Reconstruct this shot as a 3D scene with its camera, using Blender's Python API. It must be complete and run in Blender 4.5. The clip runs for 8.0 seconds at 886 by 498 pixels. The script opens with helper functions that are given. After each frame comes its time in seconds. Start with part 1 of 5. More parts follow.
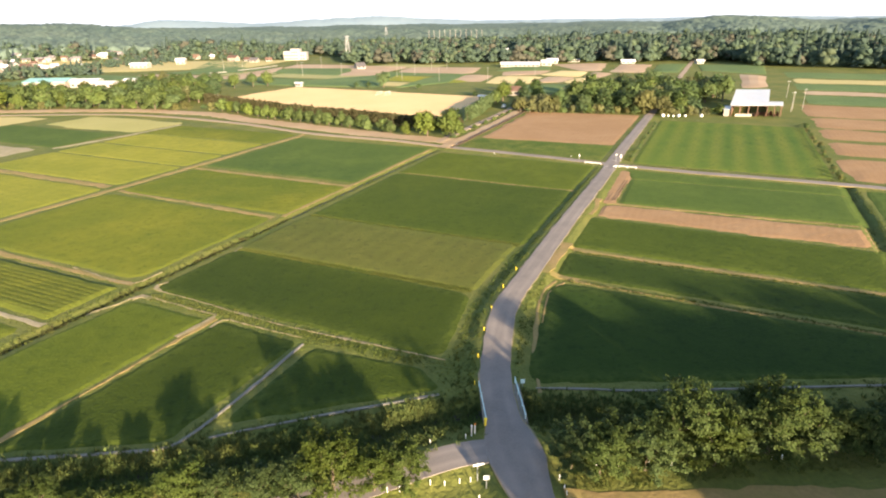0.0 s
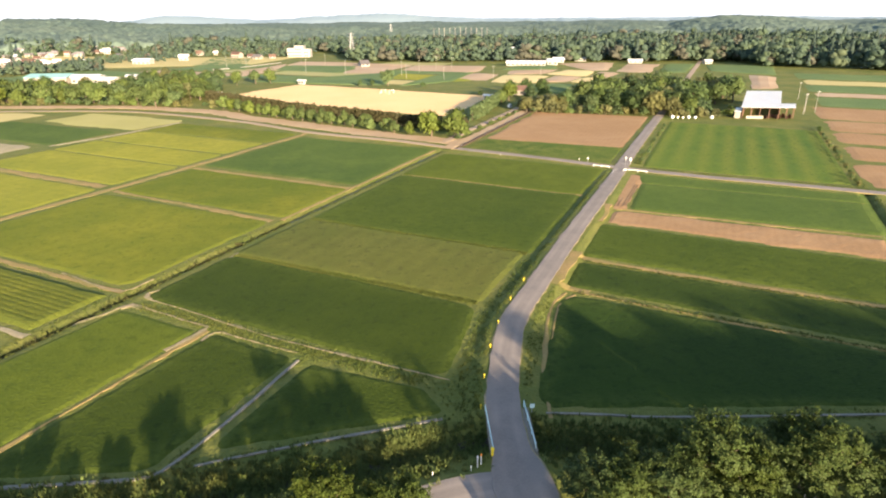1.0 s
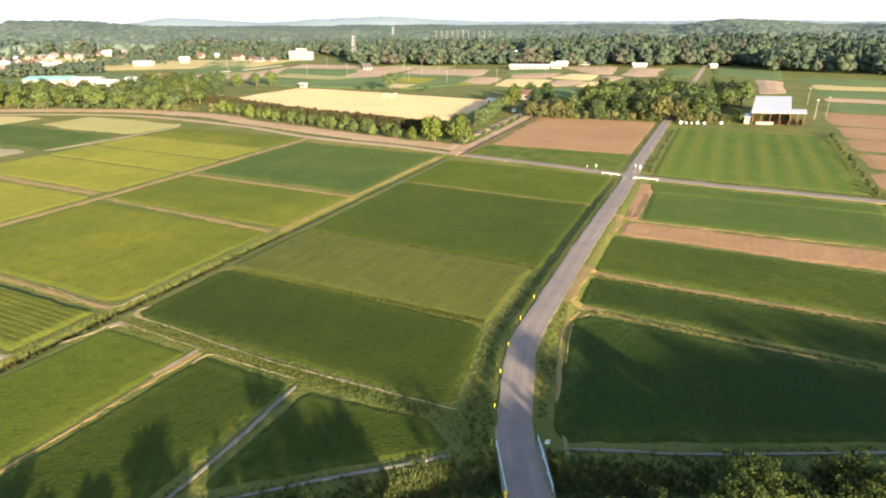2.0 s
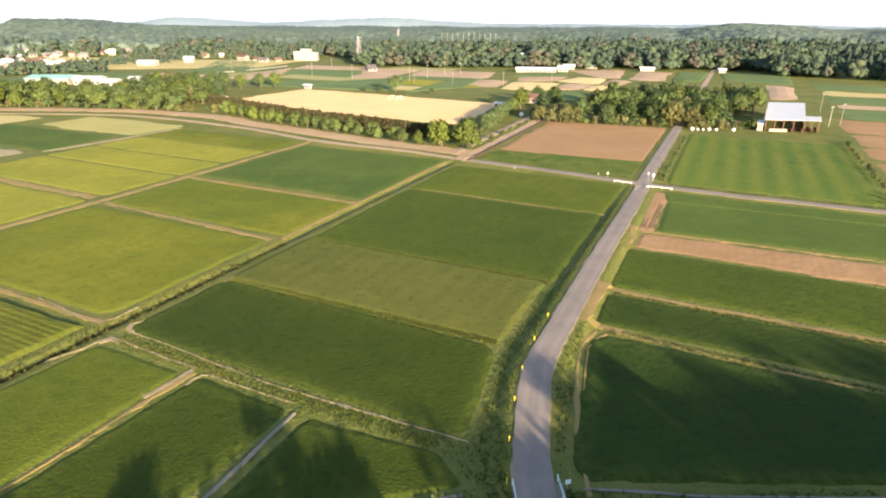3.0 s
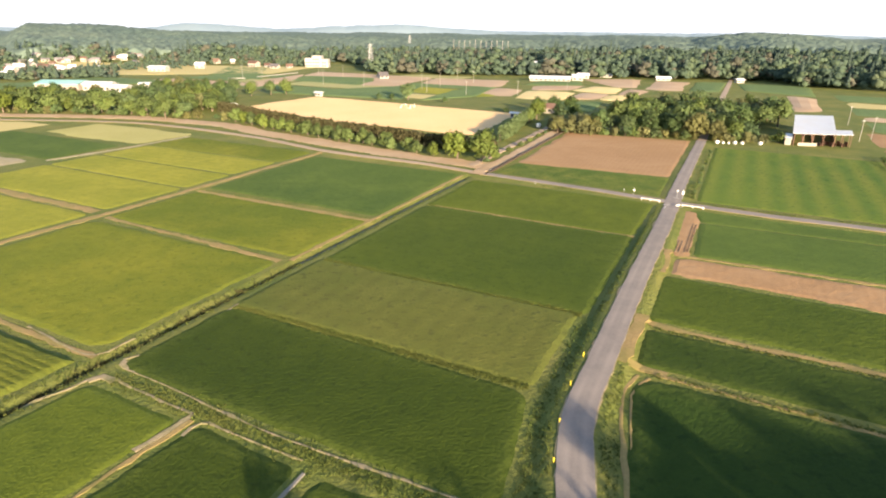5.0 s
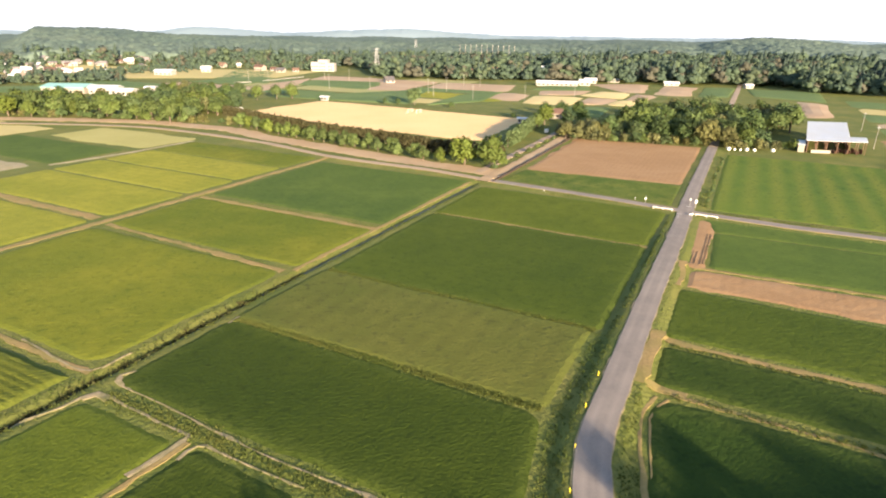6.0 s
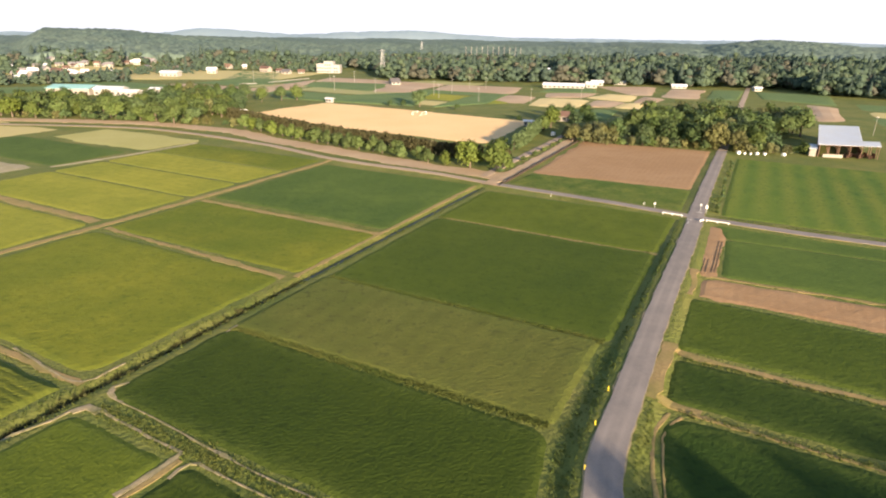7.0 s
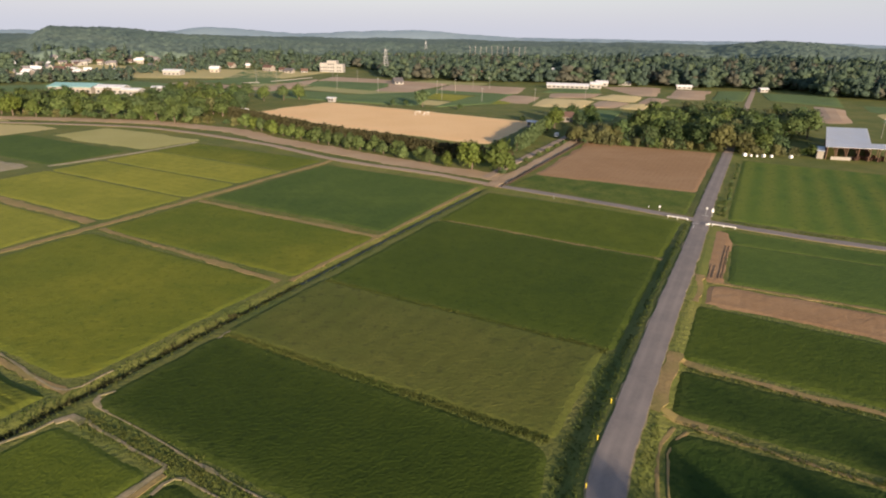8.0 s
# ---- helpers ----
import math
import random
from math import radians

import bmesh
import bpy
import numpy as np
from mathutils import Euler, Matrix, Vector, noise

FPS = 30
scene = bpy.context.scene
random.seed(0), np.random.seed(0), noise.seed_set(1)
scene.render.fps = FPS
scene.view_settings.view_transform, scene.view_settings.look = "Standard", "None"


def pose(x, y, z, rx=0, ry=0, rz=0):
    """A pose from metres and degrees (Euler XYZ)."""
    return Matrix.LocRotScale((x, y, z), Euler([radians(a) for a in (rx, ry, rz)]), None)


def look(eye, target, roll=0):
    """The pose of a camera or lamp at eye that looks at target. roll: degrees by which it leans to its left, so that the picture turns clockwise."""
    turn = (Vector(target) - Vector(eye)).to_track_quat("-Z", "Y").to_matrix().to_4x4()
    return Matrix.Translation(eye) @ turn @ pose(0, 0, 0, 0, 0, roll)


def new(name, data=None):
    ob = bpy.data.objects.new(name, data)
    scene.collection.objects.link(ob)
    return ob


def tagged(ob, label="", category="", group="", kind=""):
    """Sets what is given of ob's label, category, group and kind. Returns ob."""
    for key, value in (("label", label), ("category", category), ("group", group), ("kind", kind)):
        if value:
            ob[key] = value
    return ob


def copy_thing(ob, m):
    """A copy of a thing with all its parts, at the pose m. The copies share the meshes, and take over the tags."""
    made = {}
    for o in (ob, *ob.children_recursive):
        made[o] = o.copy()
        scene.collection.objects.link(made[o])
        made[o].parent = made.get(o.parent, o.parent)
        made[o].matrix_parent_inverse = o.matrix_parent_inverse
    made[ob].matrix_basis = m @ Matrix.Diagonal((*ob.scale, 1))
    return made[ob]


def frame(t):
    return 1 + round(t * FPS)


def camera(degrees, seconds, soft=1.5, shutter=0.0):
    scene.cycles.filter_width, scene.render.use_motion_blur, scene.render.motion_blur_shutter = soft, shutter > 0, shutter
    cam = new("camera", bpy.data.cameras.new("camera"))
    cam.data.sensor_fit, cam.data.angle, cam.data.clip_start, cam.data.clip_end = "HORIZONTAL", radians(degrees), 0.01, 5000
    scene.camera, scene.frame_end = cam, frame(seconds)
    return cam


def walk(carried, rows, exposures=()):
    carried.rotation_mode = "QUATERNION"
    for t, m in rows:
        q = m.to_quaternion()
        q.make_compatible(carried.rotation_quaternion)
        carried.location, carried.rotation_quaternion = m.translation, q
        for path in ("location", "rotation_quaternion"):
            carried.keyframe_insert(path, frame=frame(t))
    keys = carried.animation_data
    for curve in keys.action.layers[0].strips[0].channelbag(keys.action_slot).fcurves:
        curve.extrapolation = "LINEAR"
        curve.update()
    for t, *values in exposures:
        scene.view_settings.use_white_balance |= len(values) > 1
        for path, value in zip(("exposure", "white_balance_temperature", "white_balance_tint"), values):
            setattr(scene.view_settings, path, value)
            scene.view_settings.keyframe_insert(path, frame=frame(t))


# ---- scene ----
cam = camera(73.9, 8.0, soft=2.0)
PATH = [
    (0, (1.735, -1.567, 42.952), (1.89, 0.287, 42.217), -0.9),
    (0.5, (1.86, 0.887, 42.911), (2.009, 2.74, 42.172), -0.7),
    (1, (1.927, 3.602, 42.906), (2.072, 5.454, 42.165), -0.5),
    (1.5, (1.816, 6.403, 42.904), (1.958, 8.255, 42.164), -0.4),
    (1.7, (1.745, 7.51, 42.907), (1.887, 9.364, 42.17), -0.4),
    (3, (0.921, 14.464, 42.952), (1.054, 16.322, 42.224), 0.2),
    (3.5, (0.468, 16.958, 43.004), (0.594, 18.818, 42.281), 0.3),
    (4, (-0.032, 19.398, 43.075), (0.086, 21.26, 42.356), 0.4),
    (4.5, (-0.516, 21.55, 43.117), (-0.403, 23.414, 42.402), 0.5),
    (6, (-1.305, 27.126, 43.152), (-1.214, 28.998, 42.456), 0.7),
    (6.5, (-1.29, 28.671, 43.11), (-1.208, 30.544, 42.415), 0.8),
    (7, (-1.057, 30.134, 43.04), (-0.983, 32.009, 42.349), 0.8),
    (7.5, (-0.691, 31.513, 42.953), (-0.624, 33.388, 42.261), 0.9),
    (8, (-0.259, 32.835, 42.883), (-0.196, 34.71, 42.191), 1.0),
]
EXPOSURES = [(0, 1.85, 6450, 16), (3.5, 1.81, 6450, 17), (6.8, 1.79, 6430, 17), (7.0, 1.51, 6380, 18), (7.2, 1.22, 6320, 19), (7.5, 0.77, 6220, 20), (8, 0.77, 6200, 21)]
walk(cam, [(t, look(eye, target, roll)) for t, eye, target, roll in PATH], EXPOSURES)

# ---- world and sun ----
SUN_AZ, SUN_EL = 160.5, 11.0          # clockwise from +y, degrees above the horizon
world = bpy.data.worlds.new("sky")
scene.world = world
world.use_nodes = True
wn = world.node_tree.nodes
sky = wn.new("ShaderNodeTexSky")
sky.sky_type, sky.sun_disc = "NISHITA", False
sky.sun_elevation, sky.sun_rotation = radians(SUN_EL), radians(SUN_AZ)
sky.air_density, sky.dust_density, sky.ozone_density = 1.0, 1.0, 1.2
wn["Background"].inputs["Strength"].default_value = 0.106
wl = world.node_tree.links
# summer haze: the sky pales smoothly towards the horizon all round
sep = wn.new("ShaderNodeSeparateXYZ")
wl.new(wn.new("ShaderNodeTexCoord").outputs["Generated"], sep.inputs[0])
pale = wn.new("ShaderNodeMapRange")
pale.interpolation_type = "SMOOTHERSTEP"
pale.inputs[1].default_value, pale.inputs[2].default_value = 0.18, -0.02
pale.inputs[3].default_value, pale.inputs[4].default_value = 0.0, 0.9
wl.new(sep.outputs[2], pale.inputs[0])
veil = wn.new("ShaderNodeMix")
veil.data_type = "RGBA"
veil.inputs[7].default_value = (3.5, 3.72, 3.92, 1)
wl.new(pale.outputs[0], veil.inputs[0])
wl.new(sky.outputs[0], veil.inputs[6])
wl.new(veil.outputs[2], wn["Background"].inputs["Color"])
sun = new("sun", bpy.data.lights.new("sun", "SUN"))
sun.data.energy, sun.data.angle, sun.data.color = 5.9, radians(1.4), (1.0, 0.81, 0.52)
az, el = radians(SUN_AZ), radians(SUN_EL)
sun.matrix_world = look((60, -200, 80), (60 - math.sin(az) * math.cos(el), -200 - math.cos(az) * math.cos(el), 80 - math.sin(el)))

# ---- plan: u runs along the farm road, v to its right, from the crossroads ----
OX, OY = 68.0, 170.0
UX, UY = 0.495, 0.869
VX, VY = 0.869, -0.495


def W(u, v):
    return (OX + UX * u + VX * v, OY + UY * u + VY * v)


def hash2(x, y, seed=0):
    h = np.sin(x * 127.1 + y * 311.7 + seed * 74.7) * 43758.5453
    return h - np.floor(h)


def vnoise(x, y, seed=0):
    """Smooth value noise from 0 to 1."""
    xi, yi = np.floor(x), np.floor(y)
    fx, fy = x - xi, y - yi
    fx, fy = fx * fx * (3 - 2 * fx), fy * fy * (3 - 2 * fy)
    a, b = hash2(xi, yi, seed), hash2(xi + 1, yi, seed)
    c, d = hash2(xi, yi + 1, seed), hash2(xi + 1, yi + 1, seed)
    return (a * (1 - fx) + b * fx) * (1 - fy) + (c * (1 - fx) + d * fx) * fy


def sstep(a, b, x):
    t = np.clip((x - a) / (b - a), 0, 1)
    return t * t * (3 - 2 * t)


def spline(pts, step=1.5):
    """Smooth line through points, resampled."""
    p = [np.array(q, float) for q in pts]
    p = [2 * p[0] - p[1]] + p + [2 * p[-1] - p[-2]]
    out = []
    for a, b, c, d in zip(p, p[1:], p[2:], p[3:]):
        n = max(2, int(np.linalg.norm(c - b) / step))
        for k in range(n):
            t = k / n
            out.append(0.5 * (2 * b + (c - a) * t + (2 * a - 5 * b + 4 * c - d) * t * t + (3 * b - a - 3 * c + d) * t ** 3))
    out.append(p[-2])
    return np.array(out)


def seg_dist(x, y, line):
    """Distance from points to a line of points."""
    best = np.full(np.shape(x), 1e9)
    for (ax, ay), (bx, by) in zip(line, line[1:]):
        dx, dy = bx - ax, by - ay
        t = np.clip(((x - ax) * dx + (y - ay) * dy) / (dx * dx + dy * dy + 1e-9), 0, 1)
        best = np.minimum(best, np.hypot(x - ax - t * dx, y - ay - t * dy))
    return best


ROAD = [(22, -120), (19, -60), (16.2, 0), (14.2, 30.0), (13.3, 42.0), (12.8, 50.0), (12.95, 57.0), (13.75, 63.0), (15.3, 70.0), (17.7, 78.2), (20.2, 83.8), (23.0, 88.8), (26.4, 95.0),
        W(-77, 0.85), W(-58, 0.6), W(-30, 0.6), W(-8, 0.4), W(0, 0.1), W(20, -0.2), W(60, -0.3), W(102, -0.2)]
SIDE = np.array([(13.4, 47.4), (9, 47.4), (4, 46.4), (-6, 43.2)])
CROSS = [(-330, 318), (-192, 313), (-135, 306), (-104, 293), (-63, 266), (-35, 241), (-19, 230), (3, 217), (22.5, 202), (48, 184.5), (67.5, 169.5), (84, 158.5),
         (97, 151.3), (109, 144.6), (122, 137), (160, 114), (320, 20)]
STREAM = [(-300, 45), (-60, 46.5), (-40, 47.5), (-8, 50.8), (5, 54.2), (13, 55.2), (19, 53.4), (35, 51), (60, 49.5), (300, 40)]
road_line, cross_line, stream_line = spline(ROAD), spline(CROSS, 3), spline(STREAM, 3)


def ground_z(x, y, stream=True):
    """Height of the ground sheet; without the stream, of the road bed over it."""
    x, y = np.asarray(x, float), np.asarray(y, float)
    u, v = (x - OX) * UX + (y - OY) * UY, (x - OX) * VX + (y - OY) * VY
    z = np.zeros(x.shape)
    near = (x > -420) & (x < 400) & (y > -40) & (y < 420)
    xn, yn, un, vn = x[near], y[near], u[near], v[near]
    if xn.size:
        top = 0.55 - 0.3 * sstep(-35, -10, un)
        wide = 0.2 * sstep(-98, -92, un) * sstep(-28, -34, un) * (vn > 0)
        zr = top * (1 - sstep(2.7, 4.3, seg_dist(xn, yn, road_line[::3]) - wide))
        zr = np.maximum(zr, 0.5 * sstep(-9, 6, xn) * (1 - sstep(1.9, 3.4, seg_dist(xn, yn, SIDE))))
        zr = np.maximum(zr, 0.25 * (1 - sstep(3.0, 5.0, seg_dist(xn, yn, cross_line[::2]))))
        zc = -0.6 * (1 - sstep(0.35, 1.0, np.abs(vn + 59.6))) * sstep(2.5, -1, un)
        zc -= 0.9 * (1 - sstep(0.4, 1.7, np.abs(vn - 60.6))) * sstep(0.5, 2.5, -un - 1)
        ds = seg_dist(xn, yn, stream_line)
        zs = -0.75 * (1 - sstep(0.4, 3.2, ds))
        if stream:
            zr = zr * sstep(2.0, 3.4, ds)
        else:
            zs = 0 * zs
        zr += 0.05 * (vnoise(xn * 0.6, yn * 0.6, 3) - 0.5)
        z[near] = zr + zc + zs
    r = np.hypot(x, y)
    a = np.degrees(np.arctan2(x, y))
    crest = np.interp(a, (-60, -34, -31.4, -30, -28, -25, -21, -12, -6, 0, 10, 16, 21, 24.5, 28.3, 32.6, 37.8, 40, 45, 110), (0, 0, 8, 29, 31, 28, 18, 10, 6, 5, 5, 6, 11, 8, 25, 22, 8, 15, 14, 0))
    rise = crest * sstep(660, 1650, r) * (1 - 0.8 * sstep(1700, 2500, r)) + 7 * (vnoise(a * 0.5, r / 260, 5) - 0.5) * sstep(750, 1100, r)
    return z + rise


# ---- materials ----
def material(name):
    m = bpy.data.materials.new(name)
    m.use_nodes = True
    n = m.node_tree.nodes
    return m, n, m.node_tree.links, n["Principled BSDF"]


def rgb(c):
    return (*c, 1)


def mixer(n, l, a, b, fac, kind="MIX"):
    """Mix of two colours; a, b and fac are sockets or values."""
    mx = n.new("ShaderNodeMix")
    mx.data_type, mx.blend_type = "RGBA", kind
    for sock, val in ((mx.inputs[0], fac), (mx.inputs[6], a), (mx.inputs[7], b)):
        if isinstance(val, bpy.types.NodeSocket):
            l.new(val, sock)
        elif isinstance(val, (int, float)):
            sock.default_value = val
        else:
            sock.default_value = rgb(val)
    return mx.outputs[2]


def noise_node(n, l, coord, scale, detail=4, lo=0.35, hi=0.65, rough=0.55):
    t = n.new("ShaderNodeTexNoise")
    t.inputs["Scale"].default_value, t.inputs["Detail"].default_value, t.inputs["Roughness"].default_value = scale, detail, rough
    l.new(coord, t.inputs["Vector"])
    r = n.new("ShaderNodeMapRange")
    r.inputs[1].default_value, r.inputs[2].default_value = lo, hi
    l.new(t.outputs[0], r.inputs[0])
    return r.outputs[0]


def surface(name, base, dark, patch, fine=3.0, broad=0.06, patch_amount=0.6, rough=0.9, bump=0.3, rows=None, spec=0.2, leafy=0.0, vary=0.0, island=0.0,
            thin=None, metal=0.0, fine_amount=0.7, mid=0.0):
    """A surface with fine grain, broad patches, and, where given, rows (degrees, metres, strength)."""
    m, n, l, p = material(name)
    tc = n.new("ShaderNodeTexCoord").outputs["Object"]
    grain = noise_node(n, l, tc, fine, 5)
    col = mixer(n, l, base, dark, mult(n, l, grain, fine_amount))
    wide = noise_node(n, l, tc, broad, 4, 0.38, 0.66)
    col = mixer(n, l, col, patch, mult(n, l, wide, patch_amount))
    if mid:
        blot = noise_node(n, l, tc, 0.3, 3, 0.42, 0.7)
        col = mixer(n, l, col, dark, mult(n, l, blot, mid))
    if rows:
        mp = n.new("ShaderNodeMapping")
        mp.inputs["Rotation"].default_value = (0, 0, radians(rows[0]))
        l.new(tc, mp.inputs["Vector"])
        wv = n.new("ShaderNodeTexWave")
        wv.inputs["Scale"].default_value = 0.314 / rows[1]
        wv.inputs["Distortion"].default_value, wv.inputs["Detail"].default_value, wv.inputs["Detail Scale"].default_value = (0.9, 2, 0.25) if rows[1] > 5 else (0.7, 2, 0.4)
        l.new(mp.outputs[0], wv.inputs["Vector"])
        brk = noise_node(n, l, tc, *((0.05, 2, 0.2, 0.5) if rows[1] > 5 else (0.15, 2, 0.3, 0.6)))
        col = mixer(n, l, col, rows[3] if len(rows) > 3 else dark, mult(n, l, mult(n, l, wv.outputs["Fac"], brk), rows[2]))
    if thin:
        at = n.new("ShaderNodeAttribute")
        at.attribute_name = "sparse"
        ragged = noise_node(n, l, tc, 0.8, 4, 0.25, 0.7)
        col = mixer(n, l, col, thin, mult(n, l, at.outputs["Fac"], ragged))
    if vary or island:
        src = n.new("ShaderNodeObjectInfo").outputs["Random"] if vary else n.new("ShaderNodeNewGeometry").outputs["Random Per Island"]
        hsv = n.new("ShaderNodeHueSaturation")
        amt = vary or island
        for sock, lo, hi in (("Value", 1 - amt, 1 + amt), ("Hue", 0.5 - 0.05 * amt, 0.5 + 0.05 * amt)):
            mr = n.new("ShaderNodeMapRange")
            mr.inputs[3].default_value, mr.inputs[4].default_value = lo, hi
            l.new(src, mr.inputs[0])
            l.new(mr.outputs[0], hsv.inputs[sock])
        l.new(col, hsv.inputs["Color"])
        col = hsv.outputs[0]
    l.new(col, p.inputs["Base Color"])
    p.inputs["Roughness"].default_value, p.inputs["Metallic"].default_value = rough, metal
    p.inputs["Specular IOR Level"].default_value = spec
    if bump:
        b = n.new("ShaderNodeBump")
        b.inputs["Strength"].default_value, b.inputs["Distance"].default_value = bump, 0.15 / max(fine, 0.5)
        l.new(grain, b.inputs["Height"])
        l.new(b.outputs[0], p.inputs["Normal"])
    if leafy:
        tr = n.new("ShaderNodeBsdfTranslucent")
        l.new(col, tr.inputs["Color"])
        mx = n.new("ShaderNodeMixShader")
        mx.inputs[0].default_value = leafy
        l.new(p.outputs[0], mx.inputs[1])
        l.new(tr.outputs[0], mx.inputs[2])
        l.new(mx.outputs[0], n["Material Output"].inputs["Surface"])
    return m


def mult(n, l, a, k):
    mt = n.new("ShaderNodeMath")
    mt.operation = "MULTIPLY"
    l.new(a, mt.inputs[0])
    if isinstance(k, bpy.types.NodeSocket):
        l.new(k, mt.inputs[1])
    else:
        mt.inputs[1].default_value = k
    return mt.outputs[0]


def asphalt(name):
    """Worn asphalt, paler and smoother where the wheels run."""
    m = surface(name, (0.215, 0.186, 0.168), (0.160, 0.138, 0.126), (0.26, 0.222, 0.196), 5.0, 0.3, 0.6, rough=0.85, bump=0.15)
    n, l = m.node_tree.nodes, m.node_tree.links
    p = n["Principled BSDF"]
    src = p.inputs["Base Color"].links[0].from_socket
    at = n.new("ShaderNodeAttribute")
    at.attribute_name = "across"
    ramp = n.new("ShaderNodeValToRGB")
    ramp.color_ramp.elements[0].position, ramp.color_ramp.elements[0].color = 0.0, (0.25, 0.25, 0.25, 1)
    ramp.color_ramp.elements[1].position, ramp.color_ramp.elements[1].color = 1.0, (0.5, 0.5, 0.5, 1)
    for pos, val in ((0.2, 0.15), (0.48, 0.85), (0.75, 0.35), (0.9, 0.1)):
        e = ramp.color_ramp.elements.new(pos)
        e.color = (val, val, val, 1)
    l.new(at.outputs["Fac"], ramp.inputs[0])
    tc = n.new("ShaderNodeTexCoord").outputs["Object"]
    patchy = noise_node(n, l, tc, 0.12, 3, 0.3, 0.6)
    l.new(mixer(n, l, src, (0.315, 0.268, 0.236), mult(n, l, mult(n, l, ramp.outputs[0], patchy), 0.7)), p.inputs["Base Color"])
    return m


M = {}
M["ground"] = surface("dry_grass_ground", (0.118, 0.142, 0.030), (0.078, 0.10, 0.02), (0.215, 0.19, 0.052), 1.6, 0.06, 0.6, bump=0.9, mid=0.4)
M["soil"] = surface("bare_soil", (0.33, 0.20, 0.10), (0.25, 0.145, 0.068), (0.37, 0.235, 0.125), 2.0, 0.05, 0.6, rows=(29.7, 1.6, 0.3), mid=0.25)
M["track"] = surface("dirt_track", (0.32, 0.225, 0.095), (0.23, 0.16, 0.066), (0.20, 0.175, 0.052), 2.0, 0.2, 0.7)
M["pale"] = surface("pale_dry_mud", (0.38, 0.32, 0.21), (0.27, 0.22, 0.14), (0.24, 0.22, 0.10), 2.5, 0.3, 0.6)
M["mud"] = surface("dry_tan_mud", (0.34, 0.27, 0.17), (0.24, 0.19, 0.11), (0.17, 0.165, 0.06), 2.5, 0.5, 0.8)
M["sand"] = surface("sandy_ground", (0.80, 0.52, 0.25), (0.72, 0.455, 0.21), (0.84, 0.57, 0.29), 0.8, 0.03, 0.6, bump=0.1)
M["asphalt"] = asphalt("worn_asphalt")
M["dust"] = surface("dusty_pink_soil", (0.40, 0.285, 0.175), (0.31, 0.215, 0.125), (0.46, 0.345, 0.23), 1.5, 0.08, 0.6)
M["gravel"] = surface("pinkish_gravel", (0.36, 0.28, 0.21), (0.28, 0.21, 0.15), (0.40, 0.30, 0.22), 3.0, 0.1, 0.5)
M["concrete"] = surface("weathered_concrete", (0.24, 0.22, 0.185), (0.17, 0.155, 0.13), (0.19, 0.18, 0.13), 4.0, 0.3, 0.5, rough=0.85)
M["water"] = surface("muddy_ditch_water", (0.035, 0.028, 0.016), (0.02, 0.018, 0.012), (0.05, 0.038, 0.02), 2.0, 0.2, 0.5, rough=0.35, spec=0.25, bump=0.1)
M["white"] = surface("white_paint", (0.80, 0.79, 0.76), (0.66, 0.65, 0.62), (0.72, 0.71, 0.68), 3.0, 0.5, 0.4, rough=0.5, bump=0.05)
M["pale_paint"] = surface("worn_road_paint", (0.52, 0.50, 0.47), (0.36, 0.34, 0.32), (0.42, 0.40, 0.38), 6.0, 1.0, 0.5, rough=0.8, bump=0.05)
M["aqua"] = surface("pale_aqua_paint", (0.50, 0.68, 0.70), (0.42, 0.58, 0.60), (0.6, 0.72, 0.72), 4.0, 0.5, 0.4, rough=0.45, bump=0.05)
M["yellow"] = surface("yellow_plastic", (0.80, 0.62, 0.04), (0.66, 0.50, 0.03), (0.75, 0.6, 0.1), 5.0, 1, 0.3, rough=0.45, bump=0)
M["orange"] = surface("orange_plastic", (0.75, 0.22, 0.03), (0.6, 0.18, 0.02), (0.7, 0.25, 0.05), 5.0, 1, 0.3, rough=0.45, bump=0)
M["tin"] = surface("galvanised_sheet", (0.66, 0.67, 0.69), (0.55, 0.56, 0.58), (0.60, 0.58, 0.55), 1.5, 0.15, 0.5, rough=0.45, metal=0.1, spec=0.4, bump=0.1)
M["rust"] = surface("brown_rusty_steel", (0.14, 0.08, 0.055), (0.085, 0.05, 0.038), (0.18, 0.115, 0.08), 3.0, 0.4, 0.6, rough=0.8)
M["wood"] = surface("weathered_timber", (0.22, 0.15, 0.09), (0.13, 0.085, 0.05), (0.28, 0.21, 0.14), 4.0, 0.6, 0.5)
M["dark_brown"] = surface("dark_brown", (0.05, 0.035, 0.028), (0.03, 0.02, 0.016), (0.07, 0.05, 0.04), 3.0, 0.4, 0.5)
M["bark"] = surface("bark", (0.13, 0.10, 0.07), (0.06, 0.045, 0.035), (0.17, 0.14, 0.11), 6.0, 0.8, 0.5, bump=0.6)
M["pole"] = surface("pale_concrete_pole", (0.27, 0.255, 0.235), (0.21, 0.20, 0.185), (0.24, 0.225, 0.2), 3.0, 0.4, 0.5, rough=0.8)
M["steel"] = surface("grey_steel", (0.36, 0.37, 0.38), (0.28, 0.29, 0.30), (0.33, 0.33, 0.33), 3.0, 0.4, 0.5, rough=0.5, metal=0.4)
M["wall"] = surface("house_plaster", (0.30, 0.27, 0.235), (0.25, 0.225, 0.195), (0.27, 0.245, 0.215), 1.0, 0.2, 0.5, vary=0.2)
M["tileroof"] = surface("roof_tiles", (0.16, 0.15, 0.16), (0.10, 0.10, 0.11), (0.20, 0.17, 0.15), 2.0, 0.3, 0.5, rough=0.6, vary=0.4)
